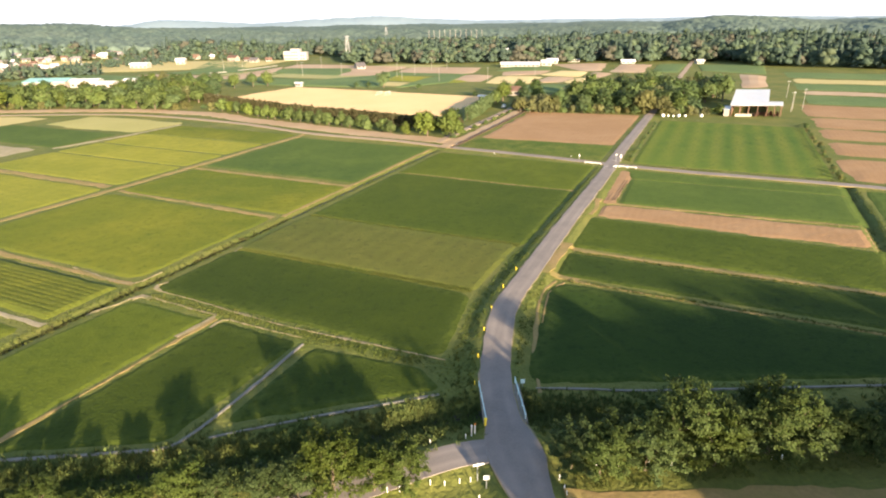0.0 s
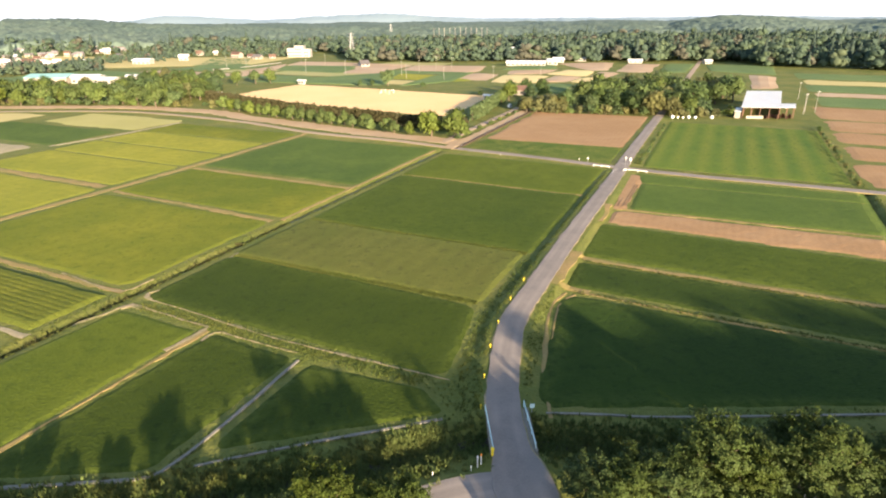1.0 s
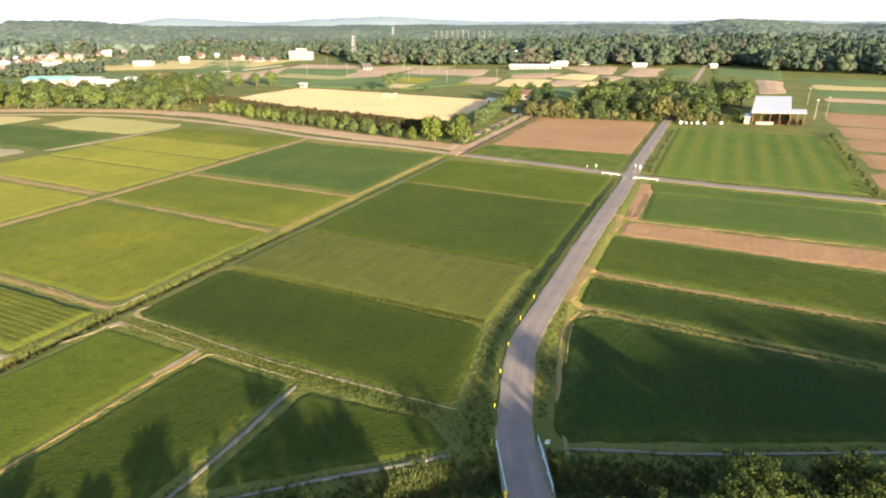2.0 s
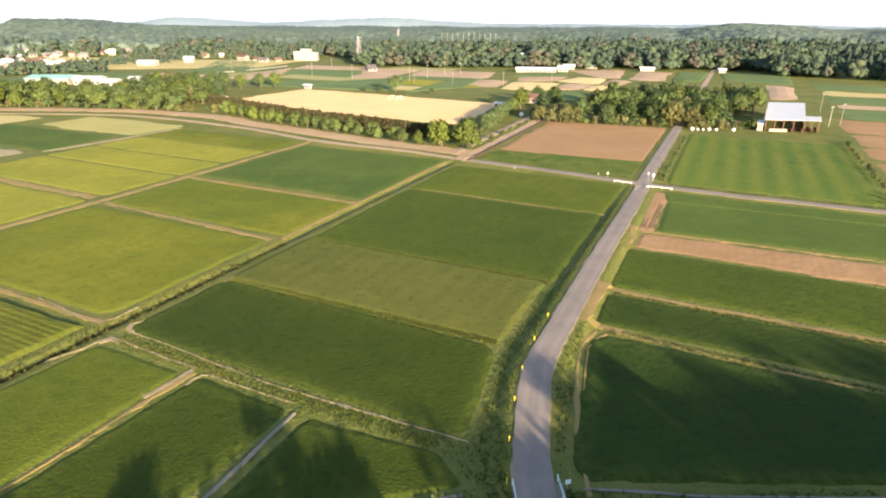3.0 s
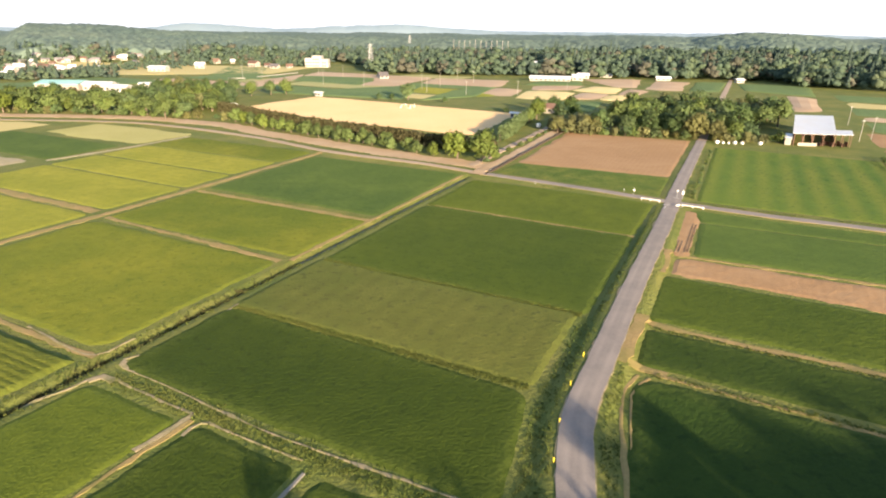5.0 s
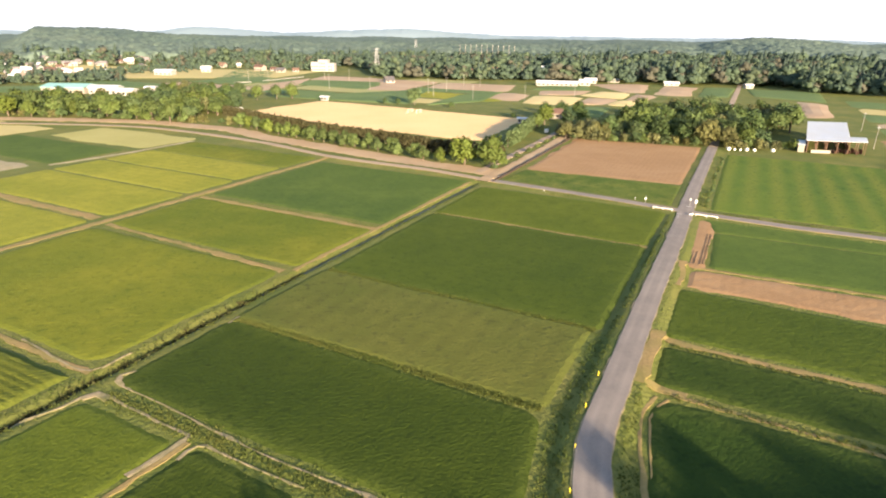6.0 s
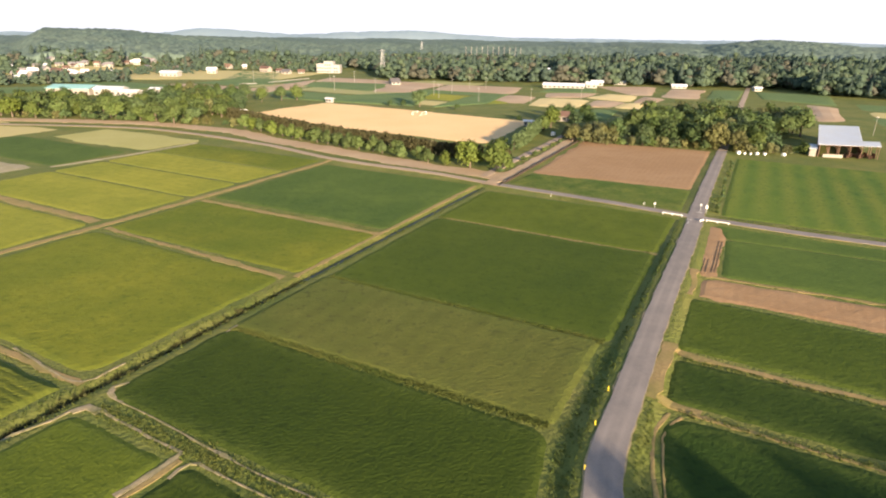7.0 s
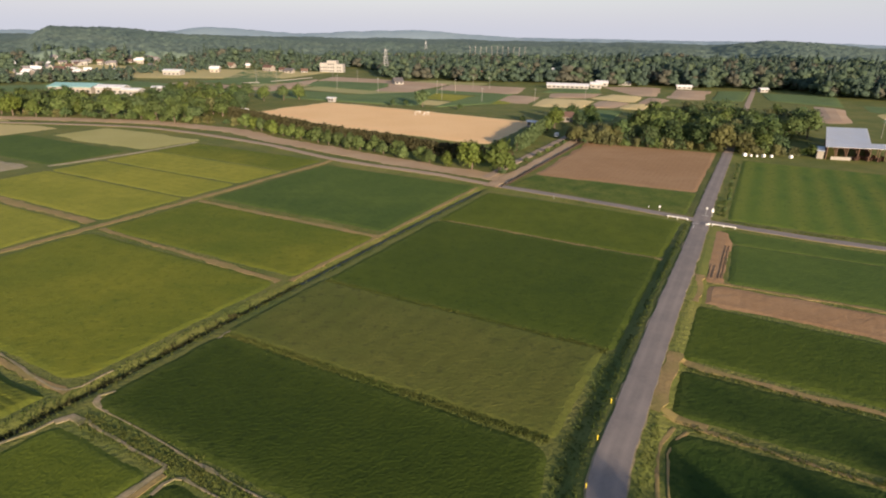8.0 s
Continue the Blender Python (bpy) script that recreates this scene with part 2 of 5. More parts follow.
M["glass"] = surface("dark_window_glass", (0.03, 0.035, 0.04), (0.02, 0.025, 0.03), (0.04, 0.045, 0.05), 1.0, 0.3, 0.3, rough=0.1, spec=0.5, bump=0)
M["teal"] = surface("teal_sheet_roof", (0.22, 0.42, 0.40), (0.18, 0.34, 0.33), (0.27, 0.45, 0.43), 1.0, 0.1, 0.5, rough=0.5)
M["grass"] = surface("verge_grass_blades", (0.092, 0.122, 0.026), (0.065, 0.092, 0.02), (0.155, 0.15, 0.042), 0.8, 0.08, 0.5, island=0.15, leafy=0.3, bump=0)
M["ditch_weed"] = surface("dark_ditch_weeds", (0.055, 0.07, 0.022), (0.03, 0.04, 0.014), (0.09, 0.07, 0.03), 0.8, 0.3, 0.5, island=0.25, leafy=0.2, bump=0)
# bank weeds in a green lowered for the shade on the road bank
M["bank_weed"] = surface("shade_toned_bank_weeds", (0.066, 0.10, 0.024), (0.045, 0.07, 0.018), (0.10, 0.115, 0.03), 0.8, 0.15, 0.5, island=0.2, leafy=0.25, bump=0)
M["weeds"] = surface("stream_bank_weeds", (0.092, 0.132, 0.036), (0.065, 0.098, 0.028), (0.14, 0.14, 0.045), 0.8, 0.12, 0.55, island=0.22, leafy=0.25, bump=0)


def leaves(name, c, island=0.14, tree=0.24):
    """Leaves whose tone differs a little from leaf to leaf and more from tree to tree."""
    m = surface(name, c, tuple(k * 0.72 for k in c), (c[0] * 1.2, c[1] * 1.1, c[2]), 1.2, 0.25, 0.5, rough=0.7, island=island, leafy=0.35, bump=0, spec=0.2)
    n, l = m.node_tree.nodes, m.node_tree.links
    src = n["Principled BSDF"].inputs["Base Color"].links[0].from_socket
    hsv = n.new("ShaderNodeHueSaturation")
    rnd = n.new("ShaderNodeObjectInfo").outputs["Random"]
    swirl = n.new("ShaderNodeTexWhiteNoise")
    swirl.noise_dimensions = "1D"
    l.new(rnd, swirl.inputs["W"])
    for sock, val, lo, hi in (("Value", rnd, 1 - tree, 1 + tree), ("Hue", swirl.outputs["Value"], 0.485, 0.512), ("Saturation", swirl.outputs["Value"], 1.1, 0.85)):
        mr = n.new("ShaderNodeMapRange")
        mr.inputs[3].default_value, mr.inputs[4].default_value = lo, hi
        l.new(val, mr.inputs[0])
        l.new(mr.outputs[0], hsv.inputs[sock])
    l.new(src, hsv.inputs["Color"])
    l.new(hsv.outputs[0], n["Principled BSDF"].inputs["Base Color"])
    l.new(hsv.outputs[0], n["Translucent BSDF"].inputs["Color"])
    return m


M["leaf_near"] = leaves("cherry_leaves", (0.058, 0.088, 0.019), 0.2, 0.12)
M["leaf_lime"] = leaves("lime_green_leaves", (0.106, 0.150, 0.040))
M["leaf_mid"] = leaves("broadleaf_leaves", (0.098, 0.143, 0.047))
M["leaf_dark"] = leaves("dark_leaves", (0.072, 0.116, 0.042))
M["leaf_olive"] = leaves("olive_new_leaves", (0.142, 0.150, 0.058))
M["leaf_hedge"] = leaves("brown_green_hedge_leaves", (0.085, 0.08, 0.034))


def crop(name, c, rows=None, patch=None, amount=0.6, broad=0.05, clod=0.45):
    """A standing crop: broad patches, faint rows, small dark gaps, thinning towards its edges."""
    m = surface(name, c, (c[0] * 0.5, c[1] * 0.58, c[2] * 0.6), patch or (c[0] * 1.45, c[1] * 1.25, c[2] * 1.2), 3.0, broad, amount, rows=rows, leafy=0.2, bump=0.5, mid=0.35,
                thin=(0.14, 0.175, 0.034), spec=0.15)
    n, l = m.node_tree.nodes, m.node_tree.links
    p = n["Principled BSDF"]
    src = p.inputs["Base Color"].links[0].from_socket
    tc = n.new("ShaderNodeTexCoord").outputs["Object"]
    gaps = noise_node(n, l, tc, 0.75, 3, 0.56, 0.68)
    col = mixer(n, l, src, (c[0] * 0.38, c[1] * 0.46, c[2] * 0.6), mult(n, l, gaps, clod))
    drift = noise_node(n, l, tc, 0.018, 3, 0.3, 0.7)
    col = mixer(n, l, col, (c[0] * 1.25, c[1] * 1.12, c[2]), mult(n, l, drift, 0.45))
    l.new(col, p.inputs["Base Color"])
    l.new(col, n["Translucent BSDF"].inputs["Color"])
    return m


ACROSS, ALONG = -60.3, 29.7     # rows that run along v, along u
M["green"] = crop("young_wheat", (0.068, 0.104, 0.012), (ACROSS, 2.4, 0.12))
M["green_light"] = crop("light_young_wheat", (0.104, 0.142, 0.015), (ACROSS, 2.4, 0.12))
# darker tone of young wheat for the nearest fields
M["green_near"] = crop("darker_young_wheat", (0.046, 0.074, 0.0085), (ALONG, 2.4, 0.14), clod=0.6)
# dark green crop; part of the shade over it is in this colour
M["green_deep"] = crop("shade_dark_wheat", (0.030, 0.062, 0.009), (ACROSS, 2.2, 0.16), clod=0.6)
M["green_strip"] = crop("narrow_strip_wheat", (0.036, 0.066, 0.009), (ACROSS, 2.2, 0.12), clod=0.6)
M["green_blue"] = crop("blue_green_wheat", (0.090, 0.145, 0.028), (ACROSS, 2.6, 0.16))
# yellower left-hand crops; the glow opposite the sun is put into their colour
M["green_warm"] = crop("glow_toned_wheat", (0.142, 0.182, 0.019), (ACROSS, 2.5, 0.12), (0.28, 0.265, 0.028), 0.85, 0.028)
M["green_far"] = crop("far_glow_toned_wheat", (0.275, 0.295, 0.037), (ACROSS, 3.0, 0.2), (0.42, 0.375, 0.055), 0.8, 0.03)
# distant fields: haze is put into these three colours, paler than the near ones
M["far_green"] = crop("hazy_even_green_crop", (0.15, 0.225, 0.085), (ACROSS, 3.0, 0.12), (0.19, 0.26, 0.10), 0.6, 0.03)
M["far_soil"] = surface("hazy_dry_brown_soil", (0.40, 0.285, 0.185), (0.33, 0.225, 0.145), (0.45, 0.34, 0.23), 0.8, 0.03, 0.6)
M["far_dry"] = surface("hazy_dry_grass", (0.34, 0.31, 0.13), (0.27, 0.25, 0.10), (0.26, 0.29, 0.10), 0.8, 0.03, 0.7)
M["rowcrop"] = crop("drilled_row_crop", (0.145, 0.165, 0.022), (-60.3, 1.15, 0.8))
M["fallow"] = crop("fallow_dry_grass", (0.158, 0.166, 0.036), (ALONG, 3.6, 0.6), (0.088, 0.115, 0.022), 0.85, 0.1, 0.85)
M["striped"] = crop("mown_striped_grass", (0.13, 0.195, 0.03), (ALONG, 7.0, 0.38, (0.27, 0.26, 0.045)), (0.07, 0.138, 0.024), 0.95, 0.1, 0.8)
M["rough_grass"] = crop("rough_green_grass", (0.095, 0.15, 0.024), None, (0.20, 0.205, 0.045), 0.9, 0.12, 0.8)
M["straw"] = surface("bright_straw", (0.60, 0.475, 0.225), (0.53, 0.41, 0.185), (0.64, 0.52, 0.26), 0.8, 0.04, 0.6)
M["dry_green"] = surface("dry_greenish_stubble", (0.36, 0.335, 0.115), (0.30, 0.275, 0.09), (0.40, 0.36, 0.14), 1.0, 0.04, 0.6)
M["stubble"] = surface("pale_stubble", (0.47, 0.39, 0.17), (0.40, 0.33, 0.14), (0.42, 0.37, 0.15), 1.0, 0.04, 0.6)


# ---- mesh helpers ----
def mesh_np(name, verts, faces, mat, smooth=False, normals=None):
    """Mesh from arrays of vertices and of equal-sized faces."""
    me = bpy.data.meshes.new(name)
    verts, faces = np.asarray(verts, np.float32), np.asarray(faces, np.int32)
    k = faces.shape[1]
    me.vertices.add(len(verts))
    me.vertices.foreach_set("co", verts.ravel())
    me.loops.add(faces.size)
    me.loops.foreach_set("vertex_index", faces.ravel())
    me.polygons.add(len(faces))
    me.polygons.foreach_set("loop_start", np.arange(0, faces.size, k, dtype=np.int32))
    me.update(calc_edges=True)
    me.validate()
    me.polygons.foreach_set("use_smooth", np.full(len(me.polygons), smooth or normals is not None))
    if normals is not None:
        normals = normals / (np.linalg.norm(normals, axis=1)[:, None] + 1e-9)
        me.normals_split_custom_set_from_vertices(normals.astype(np.float32))
    me.materials.append(mat)
    return me


def grid_faces(nu, nv):
    i = np.arange((nu - 1) * (nv - 1))
    a = (i // (nv - 1)) * nv + i % (nv - 1)
    return np.stack([a, a + nv, a + nv + 1, a + 1], 1)


def part(name, bm, mat, parent, label=""):
    """One bmesh as one mesh object under a thing or a part."""
    me = bpy.data.meshes.new(name)
    bm.to_mesh(me)
    bm.free()
    me.materials.append(mat)
    ob = new(name, me)
    ob.parent = parent
    return tagged(ob, label)


def mesh_part(name, me, parent, label=""):
    ob = new(name, me)
    ob.parent = parent
    return tagged(ob, label)


def thing(name, x, y, z, rz, label, category, group=""):
    ob = new(name)
    ob.matrix_basis = pose(x, y, z, 0, 0, rz)
    return tagged(ob, label, category, group)


def add_box(bm, x, y, z, sx, sy, sz, bevel=0.0, turn=0.0):
    """A box centred at x, y with its base at z."""
    got = bmesh.ops.create_cube(bm, size=1, matrix=pose(x, y, z + sz / 2, 0, 0, turn) @ Matrix.Diagonal((sx, sy, sz, 1)))
    if bevel:
        es = list({e for v in got["verts"] for e in v.link_edges})
        bmesh.ops.bevel(bm, geom=es, offset=bevel, segments=1, affect="EDGES")


def add_tube(bm, a, b, r0, r1, seg=8):
    """A tapered tube from a to b."""
    a, b = Vector(a), Vector(b)
    d = b - a
    m = Matrix.Translation((a + b) / 2) @ d.to_track_quat("Z", "Y").to_matrix().to_4x4()
    bmesh.ops.create_cone(bm, cap_ends=True, segments=seg, radius1=r0, radius2=r1, depth=d.length, matrix=m)


def ribbon(name, line, half, lift, mat, label, category, thick=0.2, wob=0.12, follow=True, sub=10):
    """A strip along a line, following the ground, with uneven edges and real thickness."""
    line = np.asarray(line, float)
    tan = np.gradient(line, axis=0)
    tan /= np.linalg.norm(tan, axis=1)[:, None] + 1e-9
    nor = np.stack([tan[:, 1], -tan[:, 0]], 1)
    half = np.broadcast_to(half, (len(line),)).astype(float)
    offs = np.linspace(-1, 1, sub + 1)
    cols = []
    k = np.arange(len(line))
    for o in offs:
        w = half * o
        if abs(o) == 1:
            w = w + o * wob * (vnoise(line[:, 0] * 0.9 + o * 9, line[:, 1] * 0.9, 7) - 0.5) * 2 + o * wob * (vnoise(line[:, 0] * 0.22, line[:, 1] * 0.22 + o * 5, 8) - 0.5) * 2
        p = line + nor * w[:, None]
        z = (ground_z(line[:, 0], line[:, 1], name == "water") if follow else 0) + lift + 0.02 * (1 - o * o)
        cols.append(np.column_stack([p, np.broadcast_to(z, len(line))]))
    top = cols
    down = [top[0] - (0, 0, thick)] + top + [top[-1] - (0, 0, thick)]
    v = np.stack(down, 1).reshape(-1, 3)
    me = mesh_np(name, v, grid_faces(len(line), len(down)), mat, False)
    if name == "road":
        ac = me.attributes.new("across", "FLOAT", "POINT")
        ac.data.foreach_set("value", np.tile(np.abs(np.concatenate([[1], offs, [1]])), len(line)).astype(np.float32))
    return tagged(new(name, me), label, category, "", "structure")


FIELDS = []


def sheet(name, corners, mat, label, category, lift=0.03, step=3.0, kind="structure", rough=0.05, wob=0.4):
    """A thin, uneven sheet of soil over four corners."""
    return field(name, corners, mat, label, category, 0.06 + lift, step, rough, 0.5, wob, kind)


def field(name, corners, mat, label, category, height=0.16, step=0.7, spike=0.036, edge=1.7, wob=0.35, kind="stuff", rowdir=None, round_r=2.5):
    """A field over four corners in order: its canopy rises from the ground at uneven, rounded edges."""
    a, b, c, d = [np.array(q, float) for q in corners]
    out = 1.3 if step <= 1.0 else 0.8

    def toward(p, q):
        return out * (q - p) / np.linalg.norm(q - p)
    a, b, c, d = a + toward(b, a) + toward(d, a), b + toward(a, b) + toward(c, b), c + toward(b, c) + toward(d, c), d + toward(a, d) + toward(c, d)
    FIELDS.append([tuple(p) for p in (a, b, c, d)])
    L1, L2 = (np.linalg.norm(b - a) + np.linalg.norm(c - d)) / 2, (np.linalg.norm(d - a) + np.linalg.norm(c - b)) / 2
    n1, n2 = max(4, int(L1 / step)), max(4, int(L2 / step))

    def axis(n, length):
        e = min(0.45, edge * 0.7 / length)
        return np.concatenate([[0, e * 0.45, e], np.linspace(e, 1 - e, n)[1:-1], [1 - e, 1 - e * 0.45, 1]])
    s, t = np.meshgrid(axis(n1, L1), axis(n2, L2), indexing="ij")
    jit = np.random.RandomState(int(abs(a[0] * 7 + a[1] * 13)) % 99991)
    inner = (np.minimum(s, 1 - s) * L1 > 2 * step) & (np.minimum(t, 1 - t) * L2 > 2 * step)
    s = s + inner * (jit.rand(*s.shape) - 0.5) * 0.7 / n1
    t = t + inner * (jit.rand(*s.shape) - 0.5) * 0.7 / n2
    P = (a * ((1 - s) * (1 - t))[..., None] + b * (s * (1 - t))[..., None] + c * (s * t)[..., None] + d * ((1 - s) * t)[..., None])
    x, y = P[..., 0], P[..., 1]
    ds, dt = np.minimum(s, 1 - s) * L1, np.minimum(t, 1 - t) * L2
    q1, q2 = np.maximum(round_r - ds, 0), np.maximum(round_r - dt, 0)
    dist = np.where((q1 > 0) & (q2 > 0), round_r - np.hypot(q1, q2), np.minimum(ds, dt))
    fr = min(0.5, 0.3 / step)
    dist = dist - wob * vnoise(x * fr, y * fr, 11)
    prof = sstep(0, edge, dist)
    if 0.75 < step < 4:
        height = min(height, 0.14)
    z = -0.10 + (height + 0.10) * prof
    z = z + prof * (spike * (jit.rand(*s.shape) - 0.5) + 0.10 * height * (vnoise(x * 0.25, y * 0.25, 13) - 0.5) + 0.2 * height * (vnoise(x * 0.06, y * 0.06, 14) - 0.5))
    if rowdir:
        along = (x * math.cos(radians(rowdir[0])) + y * math.sin(radians(rowdir[0]))) / rowdir[1]
        z = z + prof * rowdir[2] * (np.abs(np.sin(np.pi * along)) ** 0.6 - 0.6)
    if y.min() > 400:
        z = z + ground_z(x, y)
    me = mesh_np(name, np.stack([x, y, z], -1).reshape(-1, 3), grid_faces(*s.shape), mat)
    at = me.attributes.new("sparse", "FLOAT", "POINT")
    at.data.foreach_set("value", ((0.62 if step < 0.75 else 0.4) * (1 - sstep(0.2, 4.2, dist))).astype(np.float32).ravel())
    return tagged(new(name, me), label, category, "", kind)


def tufts(name, xy, size, mat, label, category, blades=5, seed=1):
    """Grass tufts at the given places: blades that lean outwards from the ground."""
    r = np.random.RandomState(seed)
    n = len(xy)
    gz = ground_z(xy[:, 0], xy[:, 1])
    V, Fc = [], []
    sz = size * (0.5 + r.rand(n))
    for k in range(blades):
        ang = r.rand(n) * 6.283
        lean = (0.3 + 0.7 * r.rand(n)) * sz * 0.7
        wd = sz * (0.16 + 0.12 * r.rand(n))
        cx, cy = xy[:, 0] + (r.rand(n) - 0.5) * sz * 0.8, xy[:, 1] + (r.rand(n) - 0.5) * sz * 0.8
        sx, sy = -np.sin(ang) * wd, np.cos(ang) * wd
        b1 = np.column_stack([cx - sx, cy - sy, gz - 0.05])
        b2 = np.column_stack([cx + sx, cy + sy, gz - 0.05])
        tp = np.column_stack([cx + np.cos(ang) * lean, cy + np.sin(ang) * lean, gz + sz])
        V.append(np.stack([b1, b2, tp], 1))
    v = np.stack(V, 1).reshape(-1, 3)
    me = mesh_np(name, v, np.arange(len(v)).reshape(-1, 3), mat)
    return tagged(new(name, me), label, category, "", "stuff")


# ---- ground ----
def build_ground():
    xs = np.concatenate([-np.geomspace(4600, 330, 22), np.arange(-320, -72, 5), np.arange(-72, 132, 1.0), np.arange(132, 360, 5), np.geomspace(370, 4600, 22)])
    ys = np.concatenate([[-4600, -2500, -1200, -600, -300, -150, -80, -40, -15], np.arange(0, 38, 2), np.arange(38, 215, 1.0), np.arange(215, 340, 2.0), np.arange(340, 420, 4), np.geomspace(430, 4700, 40)])
    X, Y = np.meshgrid(xs, ys, indexing="ij")
    me = mesh_np("ground", np.stack([X, Y, ground_z(X, Y) - 7 * sstep(905, 1000, np.hypot(X, Y))], -1).reshape(-1, 3), grid_faces(len(xs), len(ys)), M["ground"], True)
    tagged(new("ground", me), "dry yellow-green grass ground between the fields", "ground", "", "structure")
    sl = stream_line[(stream_line[:, 0] > -200) & (stream_line[:, 0] < 200)]
    ribbon("water", sl, 0.6, 0.12, M["water"], "dark still water in the weedy stream", "water", 0.3, 0.1)
    cl = np.array([W(u, -59.6) for u in np.arange(-230, 1, 3.0)])
    ribbon("water", cl, 0.62, 0.12, M["water"], "dark water in the narrow field ditch", "water", 0.2, 0.05)


build_ground()

# ---- roads and tracks ----
road_half = np.interp(road_line[:, 1], (-120, 38, 42, 46.5, 49.5, 52, 300), (1.7, 1.75, 2.3, 3.1, 2.7, 1.95, 1.9)) - 0.12 * sstep(70, 85, road_line[:, 1])
ribbon("road_shoulder", road_line[:-2], road_half[:-2] + 0.14, 0.06, M["mud"], "dry sandy shoulder beside the farm road", "shoulder", 0.07, 0.2)
ribbon("road", road_line, road_half, 0.11, M["asphalt"], "worn grey asphalt farm road, gently curving", "road", 0.3, 0.06)
ribbon("road_shoulder", cross_line, 1.75, 0.05, M["track"], "dry sandy shoulder beside the cross road", "shoulder", 0.15, 0.3)
ribbon("road", cross_line[cross_line[:, 0] > 20], 1.5, 0.095, M["asphalt"], "narrow grey asphalt cross road between fields", "road", 0.3, 0.06)
ribbon("road", cross_line[cross_line[:, 0] < 23], 1.5, 0.085, M["gravel"], "pale gravel road beside the tree row", "road", 0.3, 0.2)


TRACKS = []


def track(pts, half, mat, label, lift=0.05, wob=0.3, name="path"):
    TRACKS.append((spline(pts, 6), half))
    return ribbon(name, spline(pts, 1.5), half, lift, M[mat], label, "path", 0.12 if lift < 0.1 else 0.3, wob)


track([(13.4, 47.4), (9, 47.4), (4, 46.4), (-6, 43.2), (-30, 38.5), (-80, 35)], 1.75, "asphalt", "asphalt side road under roadside trees", 0.08, 0.1, "road")
track([(16.5, 40.0), (22, 39.7), (32, 38.9), (48, 37.3), (75, 34.5)], 1.6, "track", "bare brown earth lane behind the roadside trees", 0.05, 0.4)
track([W(-170, -121), W(-110, -121.4), W(-72, -120.4), W(-20, -120.6), W(8, -120.5)], 1.0, "track", "pale dry farm lane between wheat fields")
track([W(3, -58.4), W(40, -58.3), W(80, -59), W(118, -60)], 2.0, "dust", "sandy track beside a ploughed field", 0.16)
track([W(14, -64.6), W(40, -64.8), W(80, -65.5), W(112, -66)], 1.3, "gravel", "grey paved strip beside the sandy track", 0.16)
track([W(-79, -61.6), W(-40, -61.5), W(1, -61.5)], 0.5, "track", "straw-coloured path along the ditch", 0.05, 0.25)
track([W(-50.2, -118), W(-50.6, -62)], 0.7, "track", "narrow brown earth bank between fields", wob=0.4)
track([W(-78, -118), W(-80, -63)], 0.6, "track", "narrow straw-coloured bank between fields", wob=0.5)
track([W(-32, -54), W(-33, -4)], 0.5, "track", "narrow brown earth bank between fields", wob=0.4)
track([W(-119, -118), W(-119.6, -61.5)], 0.5, "track", "straw-coloured bank beside row crops", wob=0.4)
track([W(-135.4, -100), W(-135.6, -61.5)], 0.5, "pale", "pale dry mud bank", wob=0.4)
track([W(-75.5, -176), W(-76, -124)], 1.2, "track", "straw-coloured bank between fields", wob=0.5)
track([W(-47, -192), W(-20, -188.5), W(8, -188)], 1.0, "pale", "pale dry farm path between fields", wob=0.4)
track([W(-72.8, 3), W(-74, 12), W(-74.2, 59)], 0.5, "track", "brown earth track between green fields", wob=0.4)
track([W(-88.2, 4.5), W(-89.2, 25), W(-89.6, 60)], 0.12, "track", "thin dry bank between green fields", wob=0.4)
track([W(-40.4, 6), W(-38, 58)], 0.35, "track", "brown earth bank beside bare soil", wob=0.4)
track([(-62, 52.5), (-37, 52), (-29, 52), (-24.3, 52.2), (-21.8, 54.5), (-17, 63), (-12.2, 72.6)], 0.22, "concrete", "pale concrete channel edge beside paddies", 0.12, 0.08, "channel_edge")
track([(-20, 53.4), (-8, 56), (6, 58.6)], 0.17, "concrete", "pale concrete channel edge beside paddies", 0.12, 0.06, "channel_edge")
track([(18, 58.6), (25, 57.6), (32, 56.6), (59, 54.6), (90, 52.6)], 0.15, "concrete", "pale concrete channel edge beside the field", 0.12, 0.06, "channel_edge")
track([(-26.8, 82), (-36.2, 66.3), (-44, 54)], 0.2, "track", "pale dry mud bank between paddies", 0.06, 0.3)
for edge_pts, wide in (([(-48.5, 85.4), (-44.0, 89.1), (-41.3, 91.9), (-34.6, 87.8), (-27.0, 83.1)], 0.24), ([(-42.6, 90.6), (-41.2, 91.6), (-39.2, 90.4)], 0.6), ([(-27.0, 83.1), (-28.2, 81.0), (-31.0, 76.8)], 0.42),
                       ([(-38.7, 96.9), (-40.3, 94.5), (-32.2, 89.2), (-23.8, 83.6), (-16.4, 78.9), (-2, 71.2), (7.5, 66.2)], 0.2), ([(-40.0, 95.4), (-39.6, 94.2), (-37.4, 92.9)], 0.5), ([(-59.0, 106.1), (-50.9, 100.4), (-44.9, 97.1), (-41.4, 101.7)], 0.2),
                       ([(-30.5, 110.2), (-29.2, 113.1), (-26.7, 111.4)], 0.28), ([(-26.7, 79.1), (-25.4, 81.4), (-22.9, 80.3), (-16.0, 76.4), (-12.6, 74.6)], 0.2)):
    track(edge_pts, wide * 0.62, "mud", "pale cracked mud edge along a paddy", 0.07, 0.22)
track([(29.0, 89.2), (26.3, 86.5), (23.7, 80.5), (21.5, 73.4), (19.9, 67.3), (18.9, 61.8), (18.4, 57.6)], 0.22, "track", "dry wheel track beside the green field", 0.05, 0.2)
